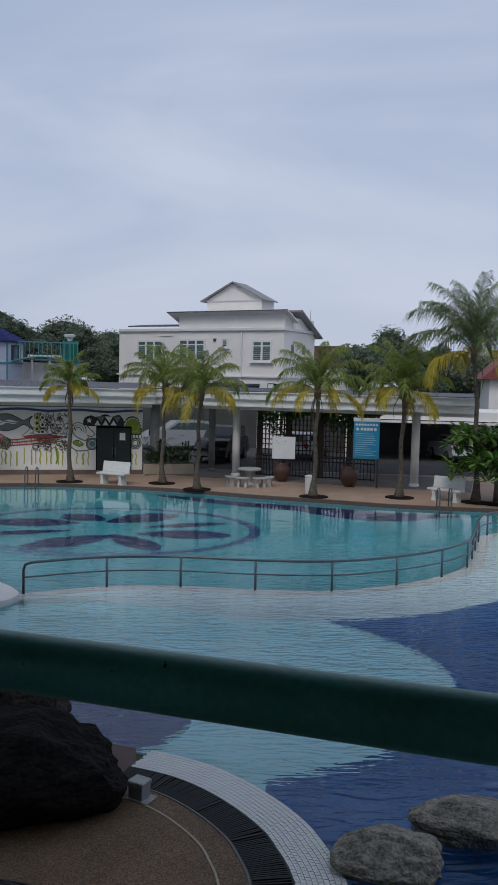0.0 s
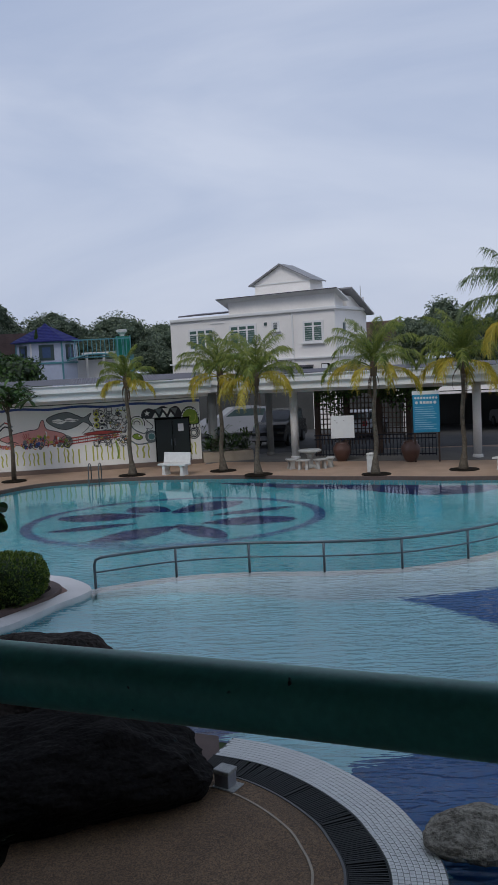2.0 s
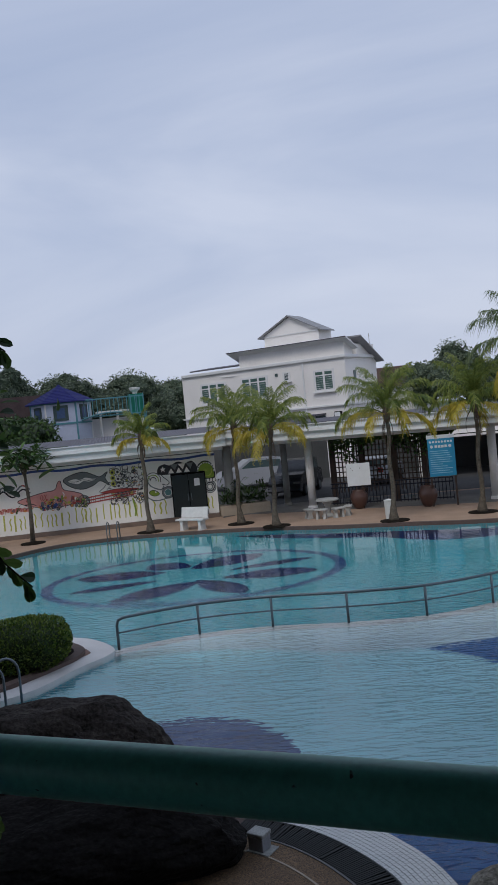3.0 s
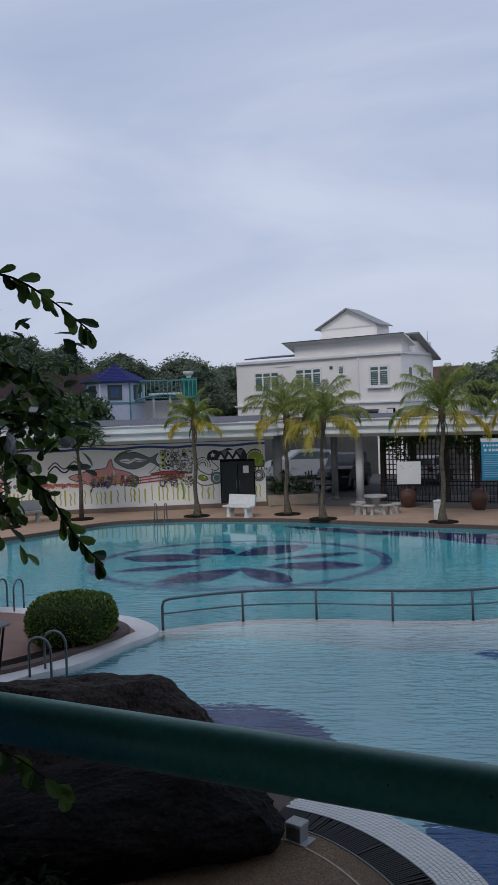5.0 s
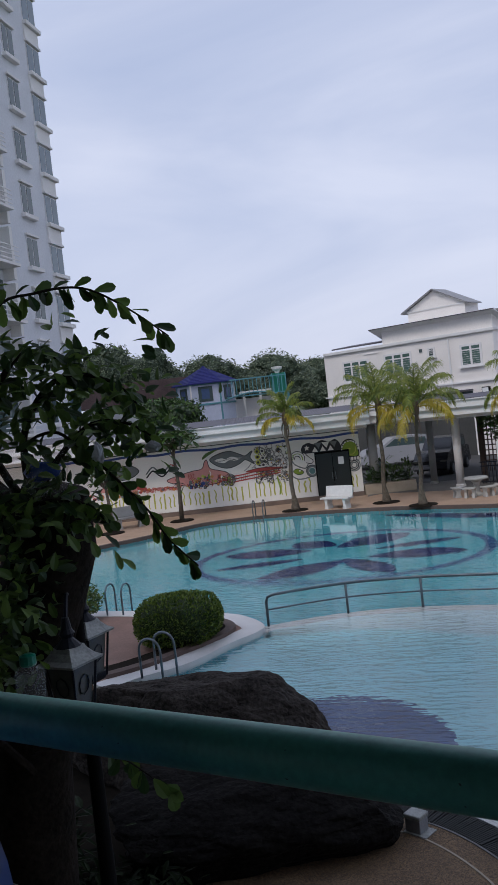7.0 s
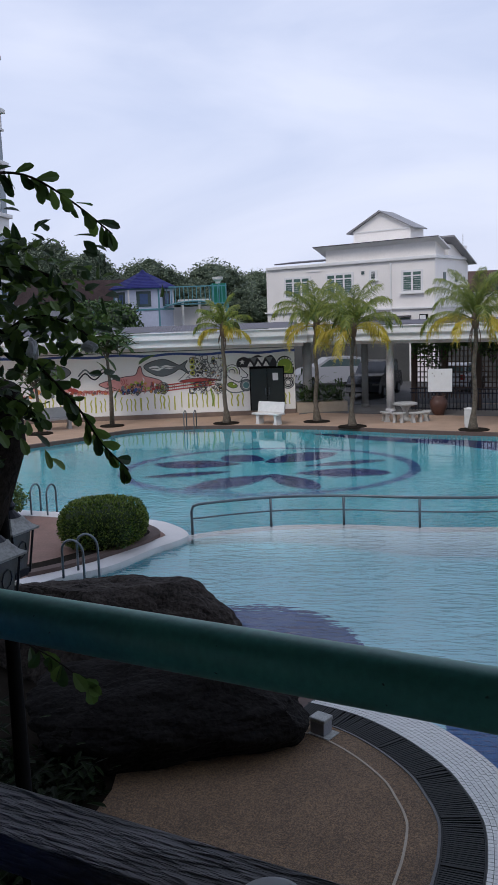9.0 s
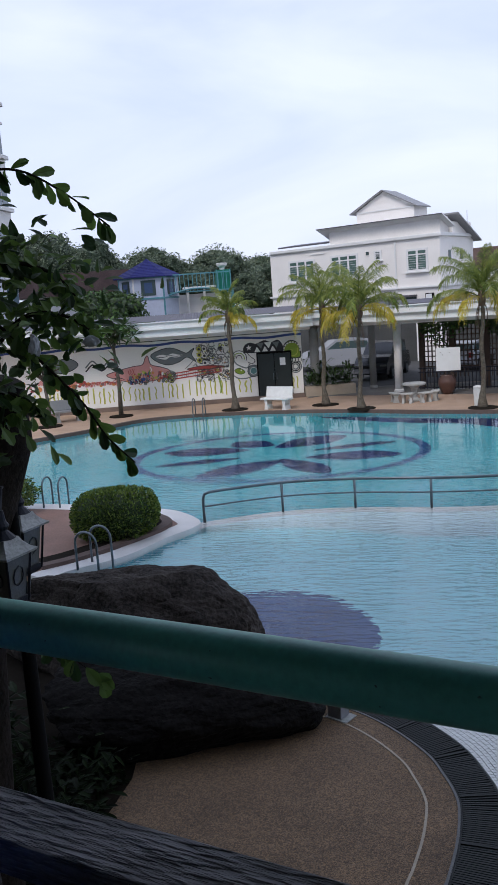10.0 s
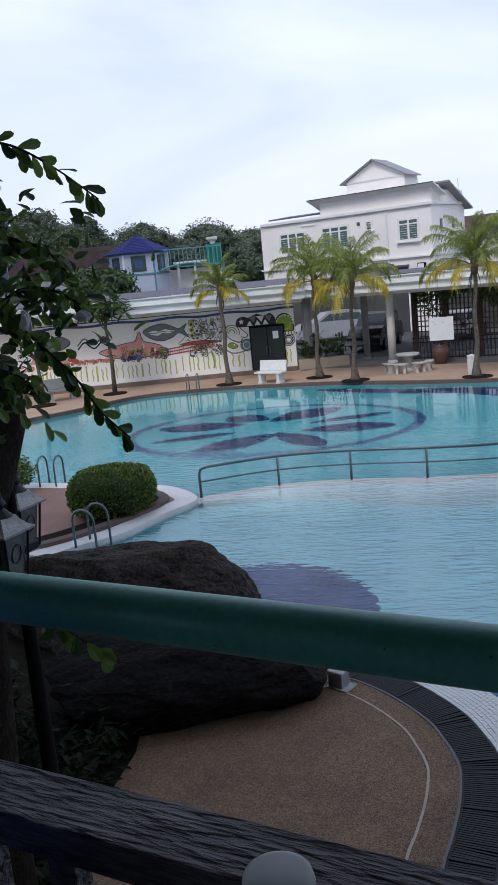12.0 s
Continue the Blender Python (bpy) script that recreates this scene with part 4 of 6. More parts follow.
stroke([(-8.2, 2.36), (-7.95, 2.22)], 0.05, MRED, 3)
loop([(-11.2, 2.0), (-10.8, 2.35), (-10.0, 2.5), (-9.6, 2.2), (-10.2, 1.9)], MGREY, 2)
# red and white ribbed ribbons
for k in range(3):
    stroke([(-5.85, 1.26 + 0.13 * k), (-5.2, 1.33 + 0.12 * k), (-4.4, 1.4 + 0.13 * k), (-3.5, 1.5 + 0.08 * k)], 0.05, MRED, 3)
for k in range(24):
    cx = -5.8 + 0.095 * k
    stroke([(cx, 1.28 + 0.004 * k), (cx + 0.02, 1.56 + 0.006 * k)], 0.022, (MBLACK, MGREY)[k % 2], 2)
loop([(-5.0, 1.68), (-4.4, 1.78), (-3.8, 1.76), (-3.35, 1.7), (-3.8, 1.64), (-4.4, 1.62)], MRED, 4, 0.02)
stroke([(-5.05, 1.72), (-4.8, 1.92), (-4.65, 2.1), (-4.5, 2.0), (-4.7, 1.8)], 0.03, MGREY, 3)
# dense drawn pattern of eyes, rings and curls
for k in range(80):
    cx, cz, r = rnd.uniform(-4.5, -3.1), rnd.uniform(1.15, 2.7), rnd.uniform(0.05, 0.14)
    ringshape(cx, cz, r, 0.022, MBLACK, 2 + k % 3, 12)
    if k % 3 == 0:
        disc(cx, cz, r * 0.5, (MBLACK, MGRASS, MGREY)[k % 9 // 3], 3)
for k in range(50):
    cx, cz, rr, a0 = rnd.uniform(-4.5, -3.0), rnd.uniform(1.1, 2.65), rnd.uniform(0.08, 0.2), rnd.uniform(0, 360)
    ringshape(cx, cz, rr, 0.02, (MBLACK, MBLACK, MGREY)[k % 3], 1 + k % 3, 8, a0, a0 + rnd.uniform(120, 240))
for k in range(3):
    disc(-4.42, 2.02 + 0.24 * k, 0.11, MGRASS, 5)
    disc(-4.42, 2.02 + 0.24 * k, 0.055, MBLACK, 6)
    disc(-4.2, 1.9 + 0.3 * k, 0.1, WALLW, 5)
    disc(-4.2, 1.9 + 0.3 * k, 0.06, MBLACK, 6)
for k in range(60):
    disc(rnd.uniform(-4.6, -3.0), rnd.uniform(1.1, 2.65), rnd.uniform(0.015, 0.035), (MBLACK, MGRASS, MORANGE)[k % 5 % 3], 4)
# curling creature with a small green fish
for k in range(3):
    ringshape(-2.72, 1.98, 0.34 - 0.1 * k, 0.03, (MBLACK, MGREEN, MBLACK)[k], 2 + k, 18, -20, 190)
stroke([(-3.0, 2.0), (-2.85, 1.75), (-2.6, 1.6), (-2.4, 1.55), (-2.28, 1.7)], 0.05, MGREY, 2)
stroke([(-3.05, 1.3), (-2.8, 1.12), (-2.5, 1.1), (-2.2, 1.16)], 0.05, MGREY, 2)
loop([(-2.95, 1.46), (-2.78, 1.56), (-2.62, 1.5), (-2.5, 1.38), (-2.62, 1.3), (-2.8, 1.32)], MGREEN, 3, 0.025)
disc(-2.66, 1.46, 0.035, WALLW, 5)
stroke([(-2.38, 2.2), (-2.5, 2.4), (-2.3, 2.1), (-2.05, 1.85), (-2.15, 1.72), (-2.35, 1.78)], 0.03, MBLACK, 3)
ringshape(-2.13, 1.4, 0.25, 0.09, MGREY, 2, 18)
disc(-2.13, 1.4, 0.14, mat("mural_sea_green_paint", (0.10, 0.22, 0.22), 0.75), 3)
ringshape(-2.13, 1.4, 0.27, 0.022, MBLACK, 4, 18)
# black scalloped crest with white spikes and a star
loop([(-2.46, 2.2), (-2.46, 2.5), (-2.2, 2.62), (-1.95, 2.55), (-1.6, 2.68), (-1.3, 2.58), (-1.0, 2.66), (-0.8, 2.4), (-0.88, 2.14), (-1.7, 2.16)], MBLACK, 2, 0.0)
for k in range(3):
    cx = -1.92 + k * 0.34
    paint([(cx - 0.13, 2.2), (cx, 2.42), (cx + 0.13, 2.2)], WALLW, 3)
    paint([(cx - 0.03, 2.58), (cx + 0.17, 2.32), (cx + 0.3, 2.58)], (MGREY, WALLW)[k % 2], 4)
paint([(-2.27 + (0.13 if k % 2 == 0 else 0.055) * math.sin(k * math.pi / 5), 2.4 + (0.13 if k % 2 == 0 else 0.055) * math.cos(k * math.pi / 5)) for k in range(10)], WALLW, 5)
# green dome with a spiral beside the door, and grey waves under it
loop([(-0.78, 2.08), (-0.74, 2.4), (-0.5, 2.58), (-0.22, 2.5), (-0.08, 2.2), (-0.08, 1.85), (-0.5, 1.85)], MGREEN, 2, 0.05)
ringshape(-0.42, 2.16, 0.38, 0.05, WALLW, 4, 22, -10, 190)
for k in range(11):
    a = radians(-10 + 20 * k)
    disc(-0.42 + 0.355 * math.cos(a), 2.16 + 0.355 * math.sin(a), 0.024, MBLACK, 6)
stroke([(-0.42 + 0.03 * k * math.cos(k * 0.75), 2.12 + 0.03 * k * math.sin(k * 0.75)) for k in range(1, 10)], 0.03, MGRASS, 5)
for k, m in enumerate((MGREY, MBLACK, MGREY)):
    ringshape(-0.3, 1.45, 0.28 - 0.07 * k, 0.05, m, 2, 20)
for k in range(5):
    disc(-0.62 + 0.13 * k, 1.74, 0.08, WALLW, 3)
    ringshape(-0.62 + 0.13 * k, 1.74, 0.09, 0.018, MBLACK, 4, 10)

door = thing("double_door", ML @ pose(-1.22, -0.02, 0.11), "dark green steel double door in the painted wall", "door", kind="structure")
part("frame", nbox((0, 0.0, 1.03), (1.5, 0.08, 2.06)), BLACKP, door)
for sx in (-0.36, 0.36):
    lf = part("door_leaf", nbox((sx, -0.05, 1.0), (0.69, 0.04, 1.96), 0, 0.004), DARKG, door)
    part("handle", ntube([(sx * 0.2, -0.1, 0.85), (sx * 0.2, -0.1, 1.15)], 0.014), STEEL, lf)
part("paper_notice", nbox((0.36, -0.075, 1.62), (0.24, 0.008, 0.32)), SIGNW, door, "white paper notice")


def walkway(m, x0, x1, name, label, deep=2.5, rise=0.22):
    """A flat-roofed walkway wing: soffit, stepped fascia and a ribbed roof behind it."""
    t = thing(name, m, label, "walkway roof", kind="structure")
    cx, w = (x0 + x1) / 2, x1 - x0
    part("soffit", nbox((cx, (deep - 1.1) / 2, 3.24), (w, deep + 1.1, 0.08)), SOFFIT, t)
    part("fascia_lower", nbox((cx, -1.16, 3.33), (w, 0.16, 0.3)), FASCIA, t)
    part("fascia_upper", nbox((cx, -1.24, 3.62), (w, 0.26, 0.274)), FASCIA, t)
    part("fascia_cap", nbox((cx, -1.27, 3.775), (w, 0.34, 0.032)), FASCIA, t)
    bm = bmesh.new()
    n = int(w / 0.12)
    vs = []
    for i in range(2 * n + 1):
        xx = x0 + w * i / (2 * n)
        z = 0.035 * (i % 2)
        vs.append((bm.verts.new((xx, -1.0, 3.80 + z)), bm.verts.new((xx, deep, 3.8 + rise + z))))
    for a, b in zip(vs, vs[1:]):
        bm.faces.new((a[0], b[0], b[1], a[1]))
    part("roof_sheet", bm, ROOFD, t)
    part("beam", nbox((cx, 0.05, 3.1), (w, 0.22, 0.2)), WHITE, t)
    return t


MR = pose(-0.4, 35.7, 0, 0, 0, -16.5)
walkway(ML, -24.0, 0.4, "walkway_left", "white fascia and ribbed dark roof along the painted wall")
walkway(MR, -3.9, 9.9, "walkway_right", "white fascia and flat roof of the entrance walkway", 7.0, 0.08)


def column(x, y, h=3.0, r=0.17, m=WHITE, label="plain white round column of the walkway"):
    t = thing("column", pose(x, y, 0.1), label, "column", "columns of the walkway")
    part("shaft", lathe([(r, 0), (r, h)], 18), m, t, smooth=True)
    part("base", lathe([(r * 1.25, 0), (r * 1.25, 0.1), (r * 1.05, 0.14)], 18), m, t)
    return t


column(-0.42, 35.75)
column(6.88, 33.45)
column(-1.55, 37.8, 3.0, 0.15, GREY, "grey round column behind the walkway")
column(-4.0, 36.2, 3.0, 0.2, GREY, "grey column at the end of the painted wall")

# thin dark slab laid on the deck to paint the walkway's shade
wf = [(-4.3, 35.0)] + [tuple((MR @ Vector((a, b, 0))).to_2d()) for a, b in ((-3.2, -1.0), (9.9, -1.0), (9.9, 3.0))] + [(8.0, 37.2), (-0.4, 38.5), (-4.3, 38.0)]
tagged(finish("walkway_floor", prism(wf, 0.1, 0.122), mat("shaded_grey_floor", (0.13, 0.125, 0.12), 0.7, var=0.25, scale=1.5)), "dark grey slab standing for the shaded floor under the entrance walkway", "floor", kind="structure")

# timber lattice and gate behind the right wing
lattice = thing("lattice_screen", MR @ pose(0.75, 1.0, 0.11), "brown timber lattice screen hung with creepers", "lattice screen")
for k in range(23):
    part("upright", nbox((0.1 + k * 0.168, 0, 1.75), (0.045, 0.05, 2.5)), LATT, lattice)
for k in range(9):
    part("slat", nbox((1.95, 0.03, 0.95 + k * 0.22), (3.9, 0.03, 0.045)), LATT, lattice)
for sx in (0.0, 1.3, 2.75, 4.0):
    part("post", nbox((sx, 0.02, 1.5), (0.22, 0.22, 3.0)), LATT, lattice)
gate = thing("low_gate", MR @ pose(0.75, 0.35, 0.11), "low dark iron gate under the lattice", "gate")
for z in (0.12, 0.78, 0.95):
    part("rail", nbox((2.6, 0, z), (5.2, 0.04, 0.05)), IRON, gate)
for k in range(36):
    part("bar", nbox((0.07 + k * 0.146, 0, 0.5), (0.03, 0.03, 0.9)), IRON, gate)

# ---- palms ----
def frond(bm, base, az, el, length, rnd, droop=1.0, n=64, wide=0.26):
    """A feather leaf: an arching rib with two rows of narrow leaflets."""
    h = Vector((math.cos(az), math.sin(az), 0))
    pts, p, e = [Vector(base)], Vector(base), el
    for i in range(10):
        p = p + (h * math.cos(e) + Vector((0, 0, 1)) * math.sin(e)) * length / 10
        e -= droop * 0.17 * (0.5 + i * 0.12)
        pts.append(p.copy())
    tube(bm, pts, [0.022 - 0.0018 * i for i in range(11)], 4, False)
    side = Vector((-h.y, h.x, 0))
    for i in range(n):
        t = 0.16 + 0.83 * i / n
        k = t * 10
        a, b = pts[int(k)], pts[min(int(k) + 1, 10)]
        q = a.lerp(b, k - int(k))
        d = (b - a).normalized() if (b - a).length > 0 else h
        ln = wide * length * (0.55 + 0.9 * math.sin(math.pi * min(1, t * 0.93))) * 0.62
        for sg in (-1, 1):
            v = (d * rnd.uniform(0.7, 1.1) + side * sg * rnd.uniform(0.5, 0.85) + Vector((0, 0, rnd.uniform(-0.4, 0.15)))).normalized()
            w = d * 0.0125
            tip = q + v * ln * rnd.uniform(0.8, 1.1) + Vector((0, 0, -rnd.uniform(0.35, 0.9) * ln))
            m = q + v * ln * 0.55
            vs = [bm.verts.new(x) for x in (q - w, q + w, m + w * 0.9, tip, m - w * 0.9)]
            bm.faces.new(vs)


def palm(x, y, h, crown, n, seed, label, lean=(0, 0), yellow=5, dry=3, bed=True, green=None):
    rnd = random.Random(seed)
    t = thing("palm_tree", pose(x, y, 0.1), label, "palm tree", "palms on the pool deck")
    k = 24
    pts = [(lean[0] * (i / k) ** 1.5 + 0.03 * math.sin(i * 0.5 + seed), lean[1] * (i / k) ** 1.5, h * i / k) for i in range(k + 1)]
    rad = [(0.1 * (1 - min(1, i / 4)) + 0.09 - 0.025 * i / k) * (1.06 if i % 2 else 0.98) for i in range(k + 1)]
    part("trunk", ntube(pts, rad, 10), TRUNK, t, smooth=True)
    c = Vector(pts[-1])
    part("crown_shaft", lathe([(0.1, -0.25), (0.14, -0.05), (0.13, 0.15), (0.05, 0.45)], 10, at=c), L_DRY, t)
    for i in range(n):
        f = i / n
        az = i * 2.399 + rnd.uniform(-0.25, 0.25)
        el = radians(88 - 52 * f + rnd.uniform(-7, 7))
        bm = bmesh.new()
        frond(bm, c + Vector((0, 0, 0.12 * (1 - f))), az, el, crown * rnd.uniform(0.9, 1.12), rnd, 0.62 + 0.6 * f)
        part("frond", bm, green or L_PALM, t)
    for i in range(yellow):
        bm = bmesh.new()
        frond(bm, c, i * 2 * math.pi / yellow + rnd.uniform(-0.3, 0.3), radians(rnd.uniform(5, 30)), crown * rnd.uniform(0.85, 1.1), rnd, 1.15)
        part("frond", bm, L_PALMY, t, "yellowing frond")
    for i in range(dry):
        bm = bmesh.new()
        frond(bm, c, i * 2.1 + seed, radians(rnd.uniform(-65, -45)), crown * rnd.uniform(0.45, 0.7), rnd, 0.7, 14, 0.12)
        part("frond", bm, L_DRY, t, "dry hanging frond")
    if bed:
        part("soil_ring", lathe([(0.55, 0.0), (0.53, 0.035), (0.15, 0.05)], 18), SOIL, t)
    return t


palm(-6.95, 32.4, 3.72, 1.35, 13, 1, "small palm with yellowing fronds before the mural", dry=5, yellow=5)
palm(-3.32, 32.55, 3.75, 2.0, 17, 2, "green palm with a slender grey trunk", (0.05, 0), 5, 4)
palm(-1.84, 30.95, 3.6, 1.95, 17, 3, "green palm leaning over the pool deck", (0.06, 0), 6, 2)
palm(2.46, 29.65, 3.8, 2.0, 18, 4, "green palm with drooping yellow lower fronds", (0.04, 0), 6, 4)
palm(5.64, 29.95, 3.85, 2.05, 18, 5, "green palm with a pale blotched trunk", (0.03, 0), 6, 4)
palm(8.2, 29.1, 5.3, 2.8, 30, 6, "tall coconut palm with a wide crown", (-0.25, 0), 5, 3, green=L_COCO)


# ---- leafy crowns ----
def leaf_cloud(bm, c, r, n, size, rnd, shell=0.55):
    """Many small leaves gathered in uneven clumps round a centre."""
    c, r = Vector(c), Vector(r)
    for _ in range(n):
        d = Vector((rnd.gauss(0, 1), rnd.gauss(0, 1), rnd.gauss(0, 1))).normalized()
        k = shell + (1 - shell) * rnd.random() ** 0.6
        k *= 1 + 0.28 * noise.noise(Vector((d.x * 2.3, d.y * 2.3, d.z * 2.3)) + c)
        p = c + Vector((d.x * r.x, d.y * r.y, d.z * r.z)) * k
        a = Vector((rnd.gauss(0, 1), rnd.gauss(0, 1), rnd.gauss(0, 0.7))).normalized()
        b = a.cross(d + Vector((rnd.gauss(0, 0.5), rnd.gauss(0, 0.5), rnd.gauss(0, 0.5))))
        b = b.normalized() if b.length > 1e-3 else Vector((1, 0, 0))
        s = size * rnd.uniform(0.6, 1.3)
        vs = [bm.verts.new(p + a * s * u + b * s * 0.5 * v) for u, v in ((-1, 0), (0, -1), (1, 0), (0, 1))]
        bm.faces.new(vs)


def tree(x, y, h, w, seed, label, n=2600, size=0.32, z0=0.0, trunk=0.22, group="trees behind the pool", clumps=17, green=None):
    rnd = random.Random(seed)
    t = thing("tree", pose(x, y, z0), label, "tree", group)
    bm = bmesh.new()
    tube(bm, [(0, 0, 0), (0.1, 0, h * 0.3), (0, 0.1, h * 0.55)], [trunk, trunk * 0.75, trunk * 0.5], 8)
    cl = []
    for k in range(clumps):
        a = k * 2.399
        q = math.sqrt((k + 0.5) / clumps)
        cx, cy, cz = w * 0.36 * q * math.cos(a), w * 0.36 * q * math.sin(a), h * (0.8 - 0.28 * q * q + rnd.uniform(-0.08, 0.08))
        cl.append((cx, cy, cz))
        tube(bm, [(0, 0.05, h * 0.45), (cx * 0.5, cy * 0.5, (h * 0.5 + cz) / 2), (cx, cy, cz)], [trunk * 0.4, trunk * 0.25, 0.03], 5, False)
    part("trunk", bm, BARK, t)
    bm = bmesh.new()
    for c in cl:
        s = rnd.uniform(0.75, 1.2)
        leaf_cloud(bm, c, (w * 0.17 * s, w * 0.17 * s, h * 0.14 * s), n // clumps, size, rnd, 0.5)
    part("crown", bm, green or L_FAR, t)
    # solid dark lumps fill each clump and stand for its inner shade
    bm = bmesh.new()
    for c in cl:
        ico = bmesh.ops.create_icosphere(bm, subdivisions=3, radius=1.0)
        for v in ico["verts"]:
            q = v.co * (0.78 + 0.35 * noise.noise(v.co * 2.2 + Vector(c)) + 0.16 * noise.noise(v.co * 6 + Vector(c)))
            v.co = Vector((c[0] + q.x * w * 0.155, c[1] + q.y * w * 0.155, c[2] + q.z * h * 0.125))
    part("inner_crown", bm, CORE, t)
    return t


rnd = random.Random(44)
FARTREES = ((-44, 74, 17.0, 12), (-37, 74, 15.0, 8), (-32.5, 76, 13.4, 8), (-28, 76, 11.3, 8), (-27, 90, 11.2, 11), (-20.5, 92, 10.8, 12), (-14, 92, 9.8, 12), (-23, 84, 10.2, 10), (-9, 86, 9.0, 9), (-34, 88, 13.0, 12), (-17, 84, 9.6, 10), (-12, 82, 8.6, 8))
for i, (x, y, h, w) in enumerate(FARTREES):
    tree(x, y, h, w, 100 + i, "dark green tree on the far skyline", 15000, 0.14)
for i, (x, y, h, w) in enumerate(((12.0, 73, 9.4, 8.2), (17.0, 75, 8.4, 8), (22, 76, 7.8, 9), (28, 74, 8.2, 10))):
    tree(x, y, h, w * 1.1, 140 + i, "round dark green tree behind the walkway", 15000, 0.14)
tree(-16.9, 47.0, 6.3, 5.2, 160, "dense dark shrub tree behind the walkway roof", 12000, 0.12, trunk=0.15, green=L_VINE)

# ---- clipped hedge ----
hedge = thing("hedge", pose(-5.87, 14.45, 0.1), "clipped rounded green hedge with fresh yellow tips", "hedge")
bm = bmesh.new()
rnd = random.Random(8)
core = bmesh.ops.create_icosphere(bm, subdivisions=3, radius=1.0)
for v in core["verts"]:
    p = v.co
    m = max(abs(p.x), abs(p.y), abs(p.z))
    q = p.lerp(p / m, 0.25)
    v.co = Vector((q.x * 0.75, q.y * 0.74, 0.4 + q.z * 0.42))
part("core", bm, mat("hedge_core", (0.015, 0.03, 0.008), 0.95, var=0.5), hedge)
bm = bmesh.new()
for _ in range(9000):
    d = Vector((rnd.gauss(0, 1), rnd.gauss(0, 1), rnd.gauss(0, 1))).normalized()
    q = d.lerp(d / max(abs(d.x), abs(d.y), abs(d.z)), 0.25) * rnd.uniform(0.97, 1.08)
    p = Vector((q.x * 0.785, q.y * 0.78, 0.42 + q.z * 0.46 + 0.03 * noise.noise(q * 3)))
    if p.z < 0.02:
        continue
    a = (d + Vector((rnd.gauss(0, 0.5), rnd.gauss(0, 0.5), rnd.gauss(0, 0.5) + 0.4))).normalized()
    b = a.cross(Vector((rnd.gauss(0, 1), rnd.gauss(0, 1), rnd.gauss(0, 1)))).normalized()
    s = rnd.uniform(0.018, 0.034)
    bm.faces.new([bm.verts.new(p + a * s * u + b * s * 0.6 * v) for u, v in ((-1, 0), (0, -1), (1.2, 0), (0, 1))])
part("foliage", bm, L_HEDGE, hedge)

# small dark shrub seen beyond the peninsula
sh = thing("shrub", pose(-8.9, 16.4, 0.09), "small dark clipped shrub on the peninsula", "shrub")
bm = bmesh.new()
leaf_cloud(bm, (0, 0, 0.45), (0.55, 0.5, 0.45), 2500, 0.04, rnd, 0.5)
part("foliage", bm, L_HEDGE, sh)


# ---- small trees by the wall and the leafy shrub near the tall palm ----
def rosette_tree(x, y, h, seed, label, heads, spread, leaf_len=0.34, z0=0.1, green=None, low=0.25):
    rnd = random.Random(seed)
    t = thing("small_tree", pose(x, y, z0), label, "tree", "small trees on the pool deck")
    bm, lf = bmesh.new(), bmesh.new()
    tube(bm, [(0, 0, 0), (0.03, 0, h * 0.4), (-0.05, 0.02, h * 0.75), (-0.06, 0, h)], [0.11, 0.075, 0.06, 0.045], 8)
    for k in range(heads):
        a = k * 2.399
        q = math.sqrt((k + 0.3) / heads) * spread
        p = Vector((q * math.cos(a), q * math.sin(a), h + rnd.uniform(-low, 0.35) * spread))
        tube(bm, [(-0.05, 0.01, h * rnd.uniform(0.75, 0.95)), tuple(p * 0.6 + Vector((0, 0, h * 0.37))), tuple(p)], [0.04, 0.03, 0.02], 6, False)
        for j in range(15):
            b = j * 2.399 + k
            e = radians(rnd.uniform(-35, 55))
            d = Vector((math.cos(b) * math.cos(e), math.sin(b) * math.cos(e), math.sin(e)))
            leaf(lf, p, d, Vector((0, 0, 1)), leaf_len * rnd.uniform(0.7, 1.15), leaf_len * 0.3)
    part("trunk", bm, TRUNK, t, smooth=True)
    part("crown", lf, green or L_VINE, t)
    part("soil_ring", lathe([(0.5, 0.0), (0.48, 0.05), (0.15, 0.08)], 18), SOIL, t)
    return t


rosette_tree(-11.6, 32.0, 3.45, 31, "slender small tree with a flat leafy crown", 16, 1.0, 0.5)
rosette_tree(-13.8, 29.9, 2.2, 32, "small tree with reddish leaves by the wall", 10, 0.8)
rosette_tree(8.8, 28.75, 2.1, 33, "bushy broad-leaved shrub beside the tall palm", 95, 1.65, 0.5, green=L_SHRUB, low=0.7)

# creepers on the lattice
vine = thing("creeper", MR @ pose(0.75, 0.9, 0), "leafy green creeper hanging over the lattice", "creeper")
bm = bmesh.new()
rnd = random.Random(71)
for _ in range(1500):
    xx = rnd.uniform(0.0, 5.3)
    zz = 3.05 - abs(rnd.gauss(0, 0.4)) * (0.7 + 0.5 * math.sin(xx * 2.1))
    p = Vector((xx, rnd.uniform(-0.25, 0.15), zz))
    leaf(bm, p, Vector((rnd.gauss(0, 0.6), -0.5, rnd.gauss(-0.5, 0.5))), Vector((0, -1, 0.3)), rnd.uniform(0.09, 0.17), 0.07)
part("leaves", bm, L_VINE, vine)
part("stem", ntube([(0.0, 0.05, 3.0), (1.5, -0.05, 2.95), (3.2, 0.0, 3.05), (5.3, 0.0, 2.95)], 0.02, 6), BARK, vine)

